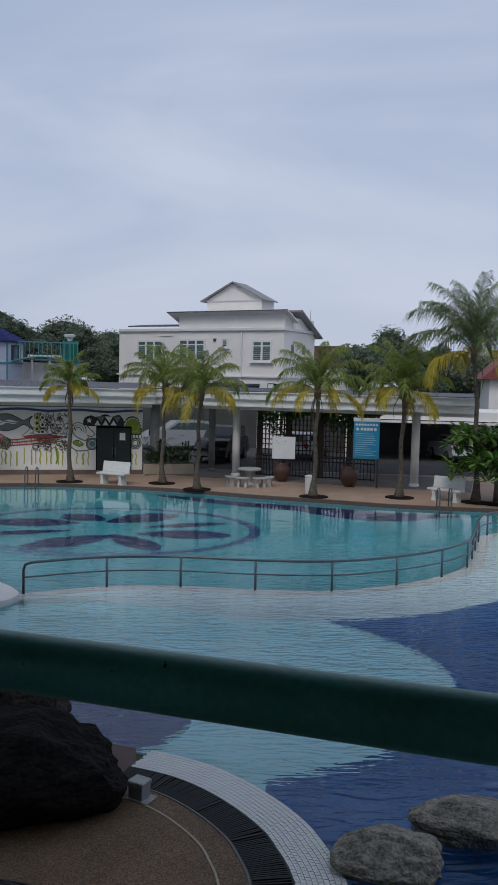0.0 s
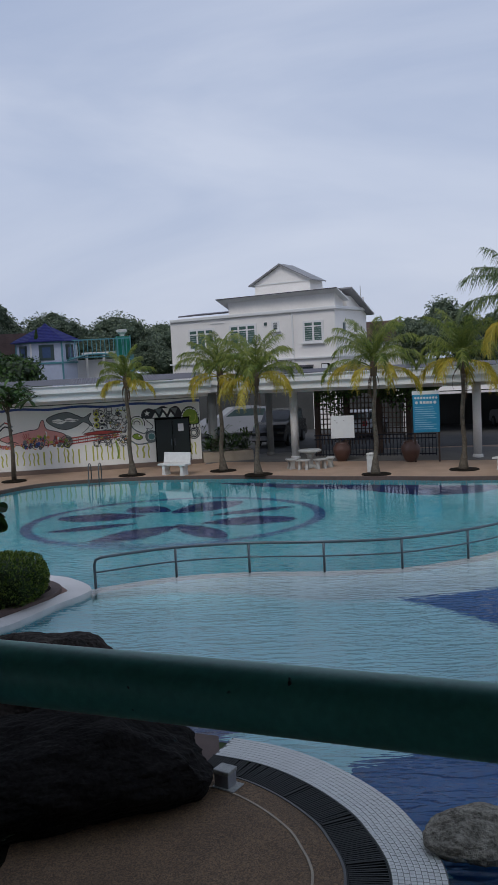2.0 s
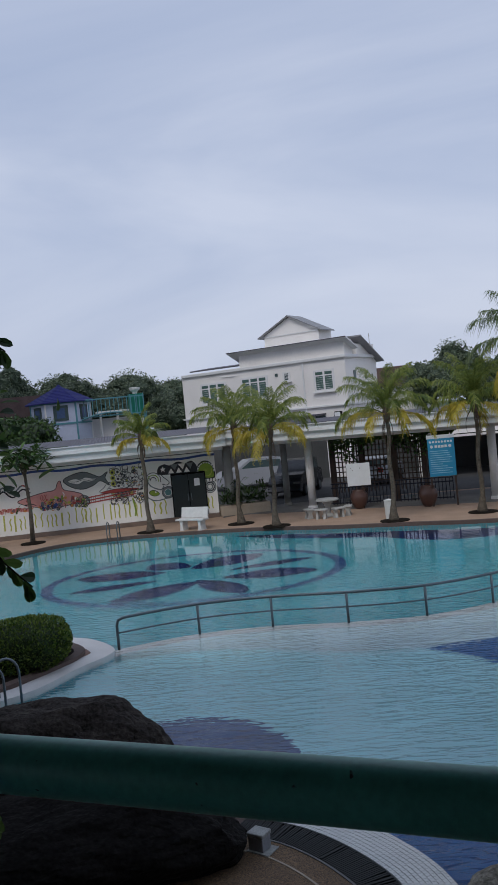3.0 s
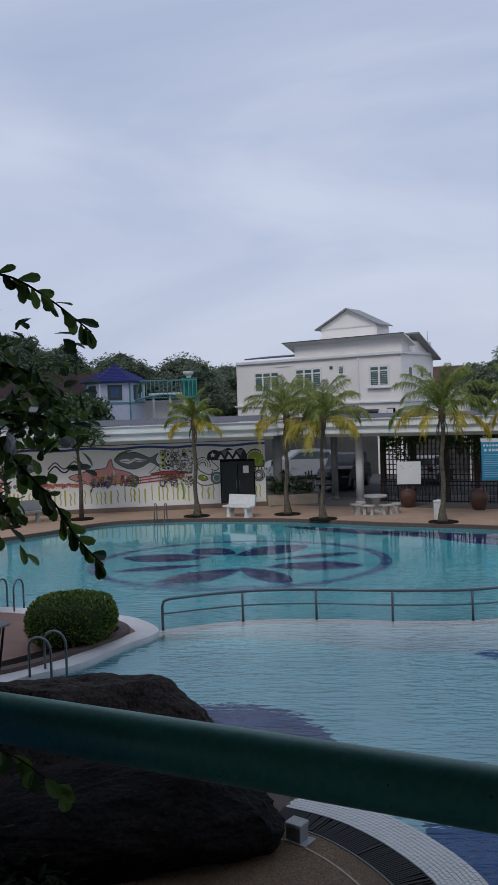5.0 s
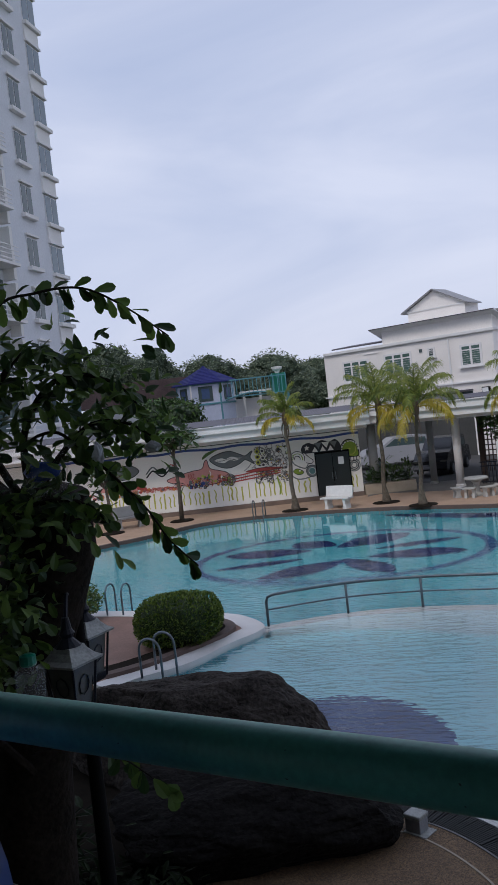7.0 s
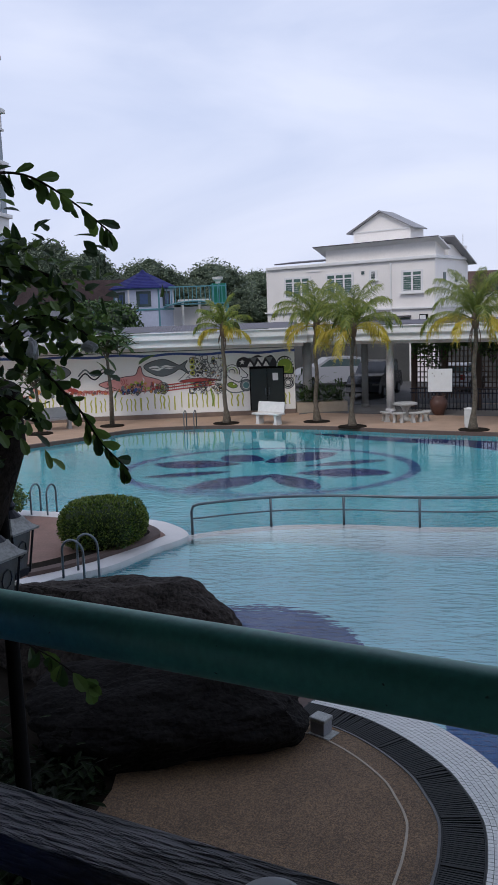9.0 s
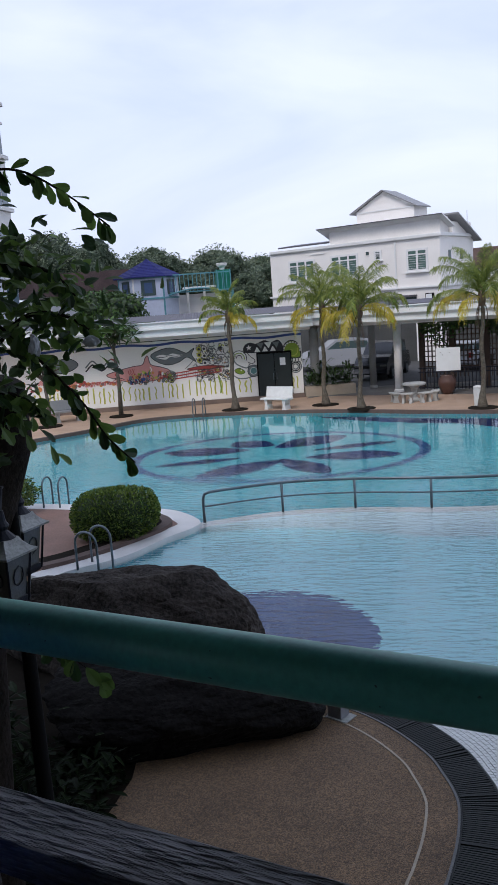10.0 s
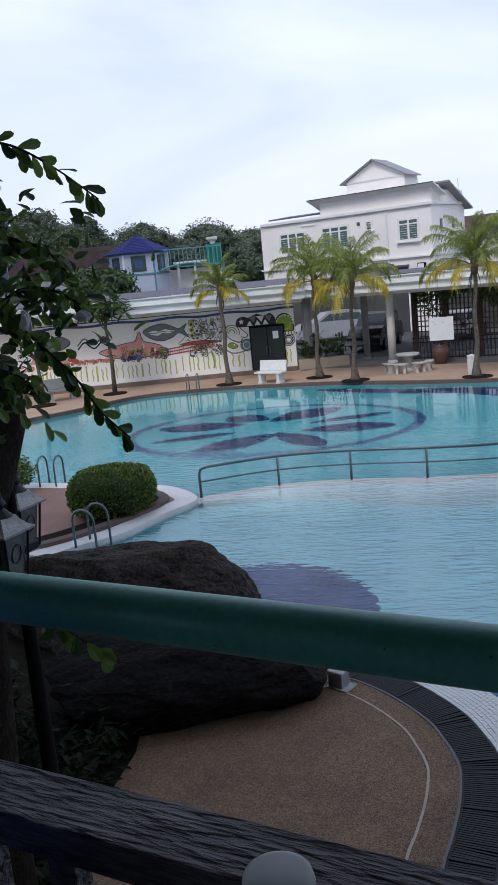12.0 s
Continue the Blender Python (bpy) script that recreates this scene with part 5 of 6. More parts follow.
# planter by the wall end
pl_box = thing("planter_box", ML @ pose(1.15, 0.3, 0.11), "low concrete planter filled with dark shrubs", "planter")
part("box", nbox((0, 0, 0.22), (2.2, 1.0, 0.44), 0, 0.01), mat("beige_concrete", (0.36, 0.3, 0.23), 0.8, var=0.15), pl_box)
bm = bmesh.new()
for _ in range(700):
    p = Vector((rnd.uniform(-1, 1), rnd.uniform(-0.4, 0.4), 0.45 + abs(rnd.gauss(0, 0.35))))
    leaf(bm, p, Vector((rnd.gauss(0, 1), rnd.gauss(0, 1), rnd.uniform(0, 1.2))), Vector((0, 0, 1)), rnd.uniform(0.2, 0.4), 0.08)
part("shrubs", bm, L_VINE, pl_box)

# ---- white three-storey house ----
MH = pose(-8.7, 57.4, 0, 0, 0, -29.5)
house = thing("house", MH, "white plastered three-storey house with low gabled roofs", "house")
part("wall", nbox((6.3, 2.25, 3.7), (12.6, 4.5, 7.4)), WHITE, house)
part("parapet", nbox((6.4, 2.25, 7.48), (12.7, 4.8, 0.2), 0, 0.03), TRIM, house)
part("ledge", nbox((6.3, 2.2, 4.52), (12.8, 4.7, 0.1)), TRIM, house)
part("downpipe", ntube([(9.65, -0.06, 0), (9.65, -0.06, 7.3)], 0.06, 8), TRIM, house)
part("band", nbox((3.9, -0.03, 7.1), (1.1, 0.06, 0.04)), TRIM, house)
part("upper_wall", nbox((8.72, 0.6, 8.02), (7.75, 1.1, 1.0)), WHITE, house)
part("rear_wall", nbox((10.7, 3.0, 7.8), (3.8, 2.6, 0.9)), WHITE, house)


def lean_roof(x0, x1, y0, z0, y1, z1, parent, m):
    """A sloping roof slab from a front edge to a back edge."""
    bm = bmesh.new()
    vs = [bm.verts.new((x, y, z + h)) for x in (x0, x1) for y, z in ((y0, z0), (y1, z1)) for h in (0, 0.09)]
    for f in ((0, 1, 3, 2), (4, 6, 7, 5), (0, 4, 5, 1), (2, 3, 7, 6), (1, 5, 7, 3), (0, 2, 6, 4)):
        bm.faces.new([vs[i] for i in f])
    bmesh.ops.recalc_face_normals(bm, faces=bm.faces)
    return part("roof", bm, m, parent)


front_roof = lean_roof(4.2, 13.0, -0.4, 8.55, 1.25, 7.9, house, TRIM)
part("roof_edge", nbox((8.6, -0.43, 8.6), (8.84, 0.05, 0.045)), ROOFD, front_roof)
lean_roof(9.0, 13.1, 1.5, 8.65, 4.7, 7.1, house, ROOFL)
gb = part("gable_wall", upright([(6.2, 7.9), (10.3, 7.9), (10.3, 9.5), (8.22, 10.55), (6.2, 9.5)], 1.3, 3.0), WHITE, house)
part("gable_band", nbox((8.25, 1.27, 9.42), (4.1, 0.06, 0.06)), TRIM, gb)
for sg in (-1, 1):
    o = part("gable_roof", upright([(0, 0), (2.4 * sg, -1.2), (2.4 * sg, -1.13), (0, 0.08)], 1.05, 2.9), ROOFL, house)
    o.location = (8.22, 0, 10.56)
lean_roof(0.5, 4.8, 0.3, 7.72, 2.6, 7.95, house, ROOFD)


def house_window(x0, x1, z0, z1, parent, cols=2, y=0.0, glass=GLASSG):
    w = part("window", nbox(((x0 + x1) / 2, y - 0.02, (z0 + z1) / 2), (x1 - x0 + 0.14, 0.06, z1 - z0 + 0.14)), TRIM, parent)
    n = cols
    pw = (x1 - x0) / n
    for k in range(n):
        part("pane", nbox((x0 + pw * (k + 0.5), y - 0.056, z0 + (z1 - z0) * 0.4), (pw - 0.15, 0.02, (z1 - z0) * 0.68)), glass, w)
        part("pane", nbox((x0 + pw * (k + 0.5), y - 0.056, z1 - (z1 - z0) * 0.12), (pw - 0.15, 0.02, (z1 - z0) * 0.15)), glass, w)
        for j in range(6):
            part("grille_bar", nbox((x0 + pw * (k + 0.5), y - 0.075, z0 + 0.14 + j * (z1 - z0) * 0.11), (pw - 0.15, 0.012, 0.014)), TRIM, w)
    part("sill", nbox(((x0 + x1) / 2, y - 0.1, z0 - 0.1), (x1 - x0 + 0.3, 0.2, 0.07)), TRIM, w)


house_window(1.6, 3.6, 5.45, 6.75, house, 3)
house_window(4.95, 6.9, 5.5, 6.82, house, 3)
house_window(10.45, 11.75, 5.5, 6.72, house, 2)
house_window(8.2, 8.62, 6.38, 6.85, house, 1, glass=GLASSD)
part("vent", nbox((7.66, -0.02, 6.8), (0.2, 0.05, 0.2)), GLASSD, house)
part("lower_roof", upright([(7.0, 3.98), (11.0, 3.98), (11.0, 4.08), (7.0, 4.08)], -0.9, 0.0), ROOFD, house)
part("lower_vent", nbox((10.6, -0.02, 3.85), (0.7, 0.05, 0.18)), GLASSD, house)
flood = part("flood_light", nbox((11.95, -0.22, 3.95), (0.5, 0.22, 0.36), 0, 0.03), BLACKP, house, "black flood lamp")
part("lamp_glass", nbox((11.95, -0.34, 3.95), (0.38, 0.03, 0.25)), SIGNW, flood)
for k in range(2):
    o = part("side_window", nbox((12.62, 1.2 + k * 1.6, 6.3), (0.05, 0.28, 0.55)), GLASSD, house)
ant = part("aerial", ntube([(12.4, 4.2, 7.4), (12.4, 4.2, 9.0)], 0.02, 5), GREY, house)

# ---- turret house, bridge and small buildings behind the wall ----
turret = thing("turret_house", pose(-17.5, 57.6, 0, 0, 0, 16), "pale blue house with a hipped blue tile roof", "house")
part("wall", lathe([(2.05, 0), (2.05, 6.6)], 6), BLUEW, turret)
part("roof", lathe([(2.42, 6.5), (2.4, 6.58)] + [(2.4 * (1 - k / 11) + d, 6.58 + 1.2 * k / 11 + h) for k in range(1, 11) for d, h in ((0.05, -0.035), (0.0, 0.02))] + [(0.03, 7.85)], 6), ROOFB, turret)
part("trim_band", lathe([(2.12, 5.0), (2.12, 5.12)], 6), TEAL, turret)
part("trim_band", lathe([(2.15, 6.42), (2.15, 6.52)], 6), TEAL, turret)
for k in range(6):
    a = radians(60 * k + 30)
    w = part("window", nbox((0, 0, 0), (0.06, 1.0, 1.05)), GLASSD, turret)
    w.matrix_local = pose(1.79 * math.cos(a), 1.79 * math.sin(a), 5.78, 0, 0, math.degrees(a))
    part("pane", nbox((0.035, 0, 0), (0.03, 0.55, 0.7)), mat("blue_window_panel", (0.06, 0.1, 0.2), 0.2), w)
    b = radians(60 * k)
    part("corner_post", ntube([(2.05 * math.cos(b), 2.05 * math.sin(b), 0), (2.05 * math.cos(b), 2.05 * math.sin(b), 6.5)], 0.07, 6), TEAL if k % 2 else WHITE, turret)
annex = thing("annex_house", pose(-14.4, 59.2, 0, 0, 0, 16), "white annex with a covered porch", "house")
part("wall", nbox((0.3, 2.0, 2.6), (4.6, 3.0, 5.2)), WHITE, annex)
part("porch_roof", nbox((0.6, 0.2, 5.65), (3.2, 1.6, 0.12)), WHITE, annex)
for sx in (-0.7, 0.5, 1.7):
    part("porch_post", ntube([(sx, -0.3, 3.0), (sx, -0.3, 5.6)], 0.09, 8), WHITE, annex)
part("porch_wall", nbox((0.5, 0.1, 1.75), (4.0, 1.2, 3.5)), WHITE, annex)
bridge = thing("foot_bridge", pose(-14.0, 57.7, 0, 0, 0, 12), "teal steel foot bridge with slender railings", "bridge")
part("deck", nbox((0, 0, 5.35), (4.8, 0.8, 0.08)), TEAL, bridge)
part("handrail", nbox((0, -0.4, 6.55), (4.8, 0.06, 0.08)), TEAL, bridge)
for k in range(17):
    part("bar", nbox((-2.35 + k * 0.294, -0.4, 5.95), (0.05, 0.04, 1.2)), TEAL, bridge)
part("arch", ntube([(-2.4 + 4.8 * k / 12, -0.45, 4.6 + 0.95 * math.sin(math.pi * (0.15 + 0.7 * k / 12))) for k in range(13)], 0.06, 6), TEAL, bridge)
part("post", nbox((2.4, 0, 2.7), (0.25, 0.25, 5.4)), TEAL, bridge)
gbox = thing("glass_tower", pose(-12.3, 58.4, 0, 0, 0, 20), "small green panelled lift tower with a white cap", "tower")
part("shaft", nbox((0, 0, 2.55), (0.9, 0.85, 5.1)), WHITE, gbox)
part("cabin", nbox((0, 0, 5.9), (0.95, 0.9, 1.6)), GREENG, gbox)
for sx in (-0.47, 0.0, 0.47):
    part("mullion", nbox((sx, -0.47, 5.9), (0.06, 0.05, 1.65)), TEAL, gbox)
part("cap", lathe([(0.16, 6.69), (0.18, 6.85), (0.36, 7.0), (0.4, 7.15), (0.33, 7.17)], 12), WHITE, gbox)
brown = thing("brown_roof_house", pose(-23.5, 62, 0, 0, 0, 16), "pale house with a broad brown tiled roof", "house")
part("wall", nbox((0, 0, 2.9), (9, 7, 5.8)), WHITE, brown)
part("roof", upright([(-5.2, 5.7), (5.2, 5.7), (3.2, 7.3), (-3.2, 7.3)], -4.2, 4.2), ROOFR, brown)
part("window", nbox((1.5, -3.52, 4.4), (1.4, 0.06, 1.2)), GREENG, brown)
part("window", nbox((3.3, -3.52, 4.4), (0.9, 0.06, 1.2)), GREENG, brown)
far_b = thing("far_brown_house", pose(7.4, 80, 0.6, 0, 0, -20), "distant house with a brown tiled roof", "house")
part("wall", nbox((0, 0, 2.6), (7, 6, 5.2)), WHITE, far_b)
part("roof", upright([(-4.0, 5.2), (4.0, 5.2), (2.8, 7.0), (-2.8, 7.0)], -3.4, 3.4), ROOFR, far_b)
far_r = thing("far_red_house", pose(22.0, 62, 0, 0, 0, -10), "distant house with a dull red roof", "house")
part("wall", nbox((0, 0, 2.4), (8, 6, 4.8)), WHITE, far_r)
part("roof", upright([(-4.6, 4.8), (4.6, 4.8), (3.0, 6.4), (-3.0, 6.4)], -3.6, 3.6), mat("dull_red_roof", (0.2, 0.06, 0.05), 0.8, var=0.25), far_r)

# ---- apartment tower ----
tower = thing("apartment_tower", pose(-23.5, 49.45, 0), "tall white apartment tower with projecting window sills", "apartment tower")
part("wall", nbox((-7, -7, 24), (14, 14, 48)), mat("tower_paint", (0.66, 0.67, 0.7), 0.75, var=0.1, scale=0.5, fine=8), tower)
FL = 3.09
for f in range(15):
    z = 1.75 + f * FL
    for (y0, y1), corner in (((-1.75, -0.12), True), ((-4.75, -3.45), False)):
        w = part("window", nbox((0.02, (y0 + y1) / 2, z + 0.85), (0.06, y1 - y0, 1.75)), TRIM, tower)
        half = (y1 - y0) / 2
        for k in range(2):
            part("pane", nbox((0.055, y0 + half * (k + 0.5), z + 0.85), (0.03, half - 0.1, 1.62)), mat("tower_window_glass", (0.11, 0.16, 0.19), 0.1, var=0.3, scale=0.7, spec=0.8, bump=0) if corner else GLASSD, w)
        part("sill", nbox((0.12, (y0 + y1) / 2 + (0.1 if corner else 0), z - 0.13), (0.34, y1 - y0 + 0.3, 0.24), 0, 0.02), WHITE, w)
        part("hood", nbox((0.08, (y0 + y1) / 2, z + 1.86), (0.22, y1 - y0 + 0.2, 0.12)), WHITE, w)
    part("panel_below", nbox((0.05, -0.95, z - 0.72), (0.12, 1.75, 0.9), 0, 0.01), WHITE, tower)
    bal = part("balcony", nbox((0.55, -9.6, z - 0.55), (1.1, 3.6, 0.15)), WHITE, tower)
    part("recess", nbox((0.02, -9.6, z + 0.75), (0.06, 3.0, 2.2)), GLASSD, bal)
    for j in range(4):
        part("rail", nbox((1.05, -9.6, z - 0.3 + j * 0.24), (0.04, 3.6, 0.05)), WHITE, bal)
    part("parapet", nbox((0.3, -7.7, z + 0.2), (0.7, 0.3, 2.9)), WHITE, bal)

# ---- car park and cars ----
tagged(finish("car_park", prism([(-30, 38.5), (-4.0, 39.0), (10, 36.5), (40, 34), (40, 56), (6, 53), (-30, 54)], -0.02, 0.06), ASPH), "grey asphalt car park behind the walkway", "car park", kind="structure")


def car(m, paint, label, h=1.5, length=4.3):
    t = thing("car", m, label, "car", "parked cars")
    L, H = length / 2, h
    part("body", upright(smooth_line([(-L, 0.35), (-L + 0.02, 0.75), (-L + 0.15, 0.95 * H / 1.5), (-L * 0.5, 1.02 * H / 1.5), (L * 0.6, 1.02 * H / 1.5), (L - 0.1, 0.85), (L, 0.6), (L - 0.05, 0.3), (0, 0.26)], 3, closed=True), -0.85, 0.85), paint, t, smooth=False)
    cab = part("cabin", upright([(-L * 0.92, H * 0.62), (-L * 0.8, H * 0.97), (-L * 0.5, H), (L * 0.12, H * 0.98), (L * 0.5, H * 0.66)], -0.72, 0.72), paint, t)
    part("side_glass", upright([(-L * 0.84, H * 0.66), (-L * 0.75, H * 0.9), (-L * 0.4, H * 0.93), (L * 0.08, H * 0.92), (L * 0.38, H * 0.67)], -0.745, 0.745), GLASSD, cab)
    part("rear_glass", nbox((-L * 0.9, 0, H * 0.82), (0.08, 1.25, H * 0.22)), GLASSD, cab)
    for sx in (-L * 0.62, L * 0.62):
        for sy in (-0.8, 0.8):
            tb = part("tyre", lathe([(0.2, -0.1), (0.31, -0.1), (0.33, 0), (0.31, 0.1), (0.2, 0.1)], 18), RUBBER, t)
            tb.matrix_local = pose(sx, sy, 0.33, 90)
            part("rim", lathe([(0.2, -0.11), (0.2, 0.11)], 14), STEEL, tb)
    for sy in (-0.65, 0.65):
        part("head_lamp", nbox((L - 0.06, sy, 0.72), (0.12, 0.35, 0.14), 0, 0.02), FROST, t)
        part("tail_lamp", nbox((-L + 0.04, sy, 0.85), (0.1, 0.25, 0.25), 0, 0.02), mat("tail_lamp_red", (0.3, 0.01, 0.01), 0.3), t)
    return t


car(pose(-4.0, 49.8, 0.06, 0, 0, 200), CARW, "white parked car behind the walkway", 1.75, 4.4)
car(pose(-1.2, 43.6, 0.06, 0, 0, 255), CARD, "dark parked people carrier behind the walkway", 1.8, 4.5)
car(pose(3.3, 45.5, 0.06, 0, 0, 70), CARW, "silver white car behind the lattice", 1.5, 4.2)
car(pose(11.8, 46.5, 0.06, 0, 0, 95), CARW, "pale car under the far car port", 1.5, 4.2)
# wall coloured dark to give the dimness seen behind the walkway and lattice
wallb = finish("boundary_wall", nbox((2, 52, 1.3), (60, 0.25, 2.6), -8), mat("shaded_wall_concrete", (0.06, 0.062, 0.06), 0.85, var=0.4, scale=0.8))
tagged(wallb, "wall at the back of the car park, shade in its dark grey", "wall", kind="structure")
port = thing("car_port", pose(13.5, 47.5, 0, 0, 0, -8), "low white car port roof over parked cars", "car port")
part("roof", nbox((0, 0, 2.62), (16, 7, 0.5)), WHITE, port)
part("gutter", nbox((0, -3.6, 2.26), (16, 0.15, 0.12)), WHITE, port)
for k in range(5):
    part("post", nbox((-7.6 + k * 3.8, -3.3, 1.2), (0.14, 0.14, 2.34)), WHITE, port)

# ---- near tree ----
near = thing("near_tree", pose(0, 0, 0), "dark broad-leaved tree beside the terrace", "tree")
bm = bmesh.new()
tube(bm, [(-3.3, 3.95, -0.02), (-3.22, 3.95, 1.2), (-3.08, 3.9, 2.4), (-2.93, 3.86, 3.1), (-2.72, 3.8, 3.7), (-2.64, 3.78, 4.0)], [0.36, 0.28, 0.25, 0.24, 0.27, 0.19], 14)
part("trunk", bm, BARK, near, smooth=True)
rnd = random.Random(17)
branch_lines = (
    [(-2.9, 3.7, 3.8), (-2.95, 3.4, 4.5), (-2.7, 3.45, 4.98), (-2.5, 3.54, 5.06), (-2.28, 3.65, 5.07), (-2.08, 3.74, 4.95), (-1.88, 3.83, 4.77)],
    [(-2.75, 3.8, 3.7), (-2.72, 3.6, 4.2), (-2.5, 3.55, 4.32), (-2.36, 3.61, 4.2), (-2.2, 3.69, 4.0), (-2.08, 3.74, 3.83), (-1.99, 3.77, 3.66), (-1.86, 3.82, 3.5)],
    [(-2.75, 3.8, 3.8), (-2.7, 3.6, 4.3), (-2.46, 3.6, 4.6), (-2.2, 3.7, 4.56), (-2.06, 3.74, 4.4)],
    [(-2.75, 3.8, 3.8), (-2.85, 3.5, 4.3), (-2.65, 3.5, 4.72), (-2.42, 3.58, 4.7), (-2.3, 3.66, 4.55)],
    [(-2.75, 3.8, 3.7), (-2.6, 3.6, 4.05), (-2.35, 3.64, 4.32), (-2.15, 3.7, 4.33), (-2.0, 3.77, 4.22)],
    [(-2.8, 3.8, 3.5), (-2.7, 3.55, 3.9), (-2.45, 3.55, 3.95), (-2.3, 3.62, 3.85)],
    [(-2.95, 3.7, 2.9), (-2.9, 3.35, 3.3), (-2.75, 3.2, 3.5), (-2.62, 3.2, 3.62)],
    [(-3.0, 3.7, 3.2), (-2.95, 3.35, 3.7), (-2.8, 3.3, 3.95), (-2.65, 3.35, 4.0)],
    [(-3.0, 3.6, 3.6), (-3.0, 3.3, 4.2), (-2.85, 3.3, 4.5), (-2.6, 3.4, 4.62)],
    [(-2.8, 3.8, 3.6), (-3.3, 3.6, 4.4), (-3.9, 3.7, 5.0), (-4.6, 3.9, 5.4)],
    [(-2.95, 3.7, 2.6), (-3.0, 3.4, 3.0), (-2.9, 3.3, 3.25), (-2.82, 3.3, 3.2)],
    [(-2.95, 3.7, 2.4), (-3.0, 3.3, 2.9), (-2.95, 3.2, 3.4), (-2.85, 3.2, 3.6)],
)
for i, line in enumerate(branch_lines):
    pts = [Vector(p) for p in smooth_line(line, 5)]
    k = len(pts)
    part("limb", ntube(pts, [(0.007 if i < 2 else 0.022) * (1 - j / k) + 0.004 for j in range(k)], 6), BARK, near)
    bm = bmesh.new()
    start = 0.35 if i < 2 else 0.25
    n = 36 if i < 2 else 34
    for j in range(n):
        t = start + (1 - start) * j / n
        q = t * (k - 1)
        a, b = pts[int(q)], pts[min(int(q) + 1, k - 1)]
        p = a.lerp(b, q - int(q))
        d = (b - a).normalized()
        sd = d.cross(Vector((0, 0, 1))).normalized() * (1 if j % 2 else -1)
        if i < 2:
            v = d * rnd.uniform(0.1, 0.6) + Vector((rnd.gauss(0, 0.3), rnd.gauss(0, 0.3), rnd.uniform(-1.2, -0.7)))
            if j % 4 == 0:
                v = d * 0.8 + Vector((rnd.gauss(0, 0.2), rnd.gauss(0, 0.2), rnd.uniform(0.3, 0.7)))
            leaf(bm, p, v, Vector((rnd.gauss(0, 0.5), -1, rnd.gauss(0, 0.4))), rnd.uniform(0.085, 0.13), rnd.uniform(0.05, 0.068))
            continue
        v = sd * rnd.uniform(0.4, 1.0) + d * rnd.uniform(0.3, 0.7) + Vector((0, 0, rnd.uniform(-1.1, 0.0 if j % 3 else 0.5)))
        leaf(bm, p, v, Vector((rnd.gauss(0, 0.7), -1, rnd.gauss(0.3, 0.7))), rnd.uniform(0.08, 0.12), rnd.uniform(0.042, 0.056))
    if i >= 2:
        for j in range(165):
            q = rnd.uniform(0.3, 1) * (k - 1)
            p = pts[int(q)] + Vector((rnd.gauss(0, 0.12), rnd.gauss(0, 0.16), rnd.gauss(0, 0.12)))
            v = Vector((rnd.gauss(0, 0.8), rnd.gauss(0, 0.8), rnd.uniform(-1.1, 0.3)))
            leaf(bm, p, v, Vector((rnd.gauss(0, 0.5), -0.6, 1)), rnd.uniform(0.07, 0.12), rnd.uniform(0.04, 0.062))
    part("foliage", bm, L_TREE, near)
# a sprig that hangs out under the rail
sprig = [Vector(p) for p in smooth_line([(-2.95, 3.7, 2.5), (-2.3, 3.0, 2.85), (-1.85, 2.5, 3.0), (-1.62, 2.42, 2.9)], 5)]
part("limb", ntube(sprig, [0.008 - 0.0004 * j for j in range(len(sprig))], 6), BARK, near)
bm = bmesh.new()
for j in range(13):
    p = sprig[-1 - j // 2]
    leaf(bm, p, Vector((rnd.gauss(0.3, 0.4), rnd.gauss(-0.2, 0.3), rnd.uniform(-1.1, -0.2))), Vector((rnd.gauss(0, 0.4), -0.8, 0.6)), rnd.uniform(0.07, 0.11), rnd.uniform(0.04, 0.055))
part("foliage", bm, L_TREE, near)
# unseen leaf clouds, added overhead only to shade the boulders and patio
bm = bmesh.new()
for j in range(9):
    c = (rnd.uniform(-7.2, -5.6), rnd.uniform(0.8, 4.4), rnd.uniform(5.6, 7.6))
    leaf_cloud(bm, c, (1.5, 1.5, 0.7), 700, 0.12, rnd, 0.2)
for j in range(22):
    c = (-8.5 + 7.0 * ((j * 0.618) % 1), 1.6 + 4.9 * (j / 21), rnd.uniform(10.8, 12.6))
    leaf_cloud(bm, c, (1.7, 1.5, 0.6), 520, 0.3, rnd, 0.1)
for j in range(26):
    cy = 1.4 + 5.2 * ((j * 0.618) % 1)
    c = (-5.6 + 3.4 * ((j * 0.381) % 1) - 0.12 * cy, cy, 6.4 + 0.62 * cy + rnd.uniform(0, 1.0))
    leaf_cloud(bm, c, (1.2, 1.0, 0.5), 620, 0.13, rnd, 0.1)
part("unseen_shade_leaves", bm, L_TREE, near)
# limbs made up to carry the added leaf clouds
part("limb", ntube([(-6.4, 2.6, 6.6), (-6.0, 3.2, 9.0), (-5.0, 4.0, 11.5)], [0.1, 0.09, 0.05], 8), BARK, near)
part("limb", ntube([(-2.75, 3.85, 3.6), (-3.9, 3.7, 4.8), (-5.0, 3.2, 5.8), (-6.4, 2.6, 6.6)], [0.16, 0.12, 0.08, 0.03], 8), BARK, near)
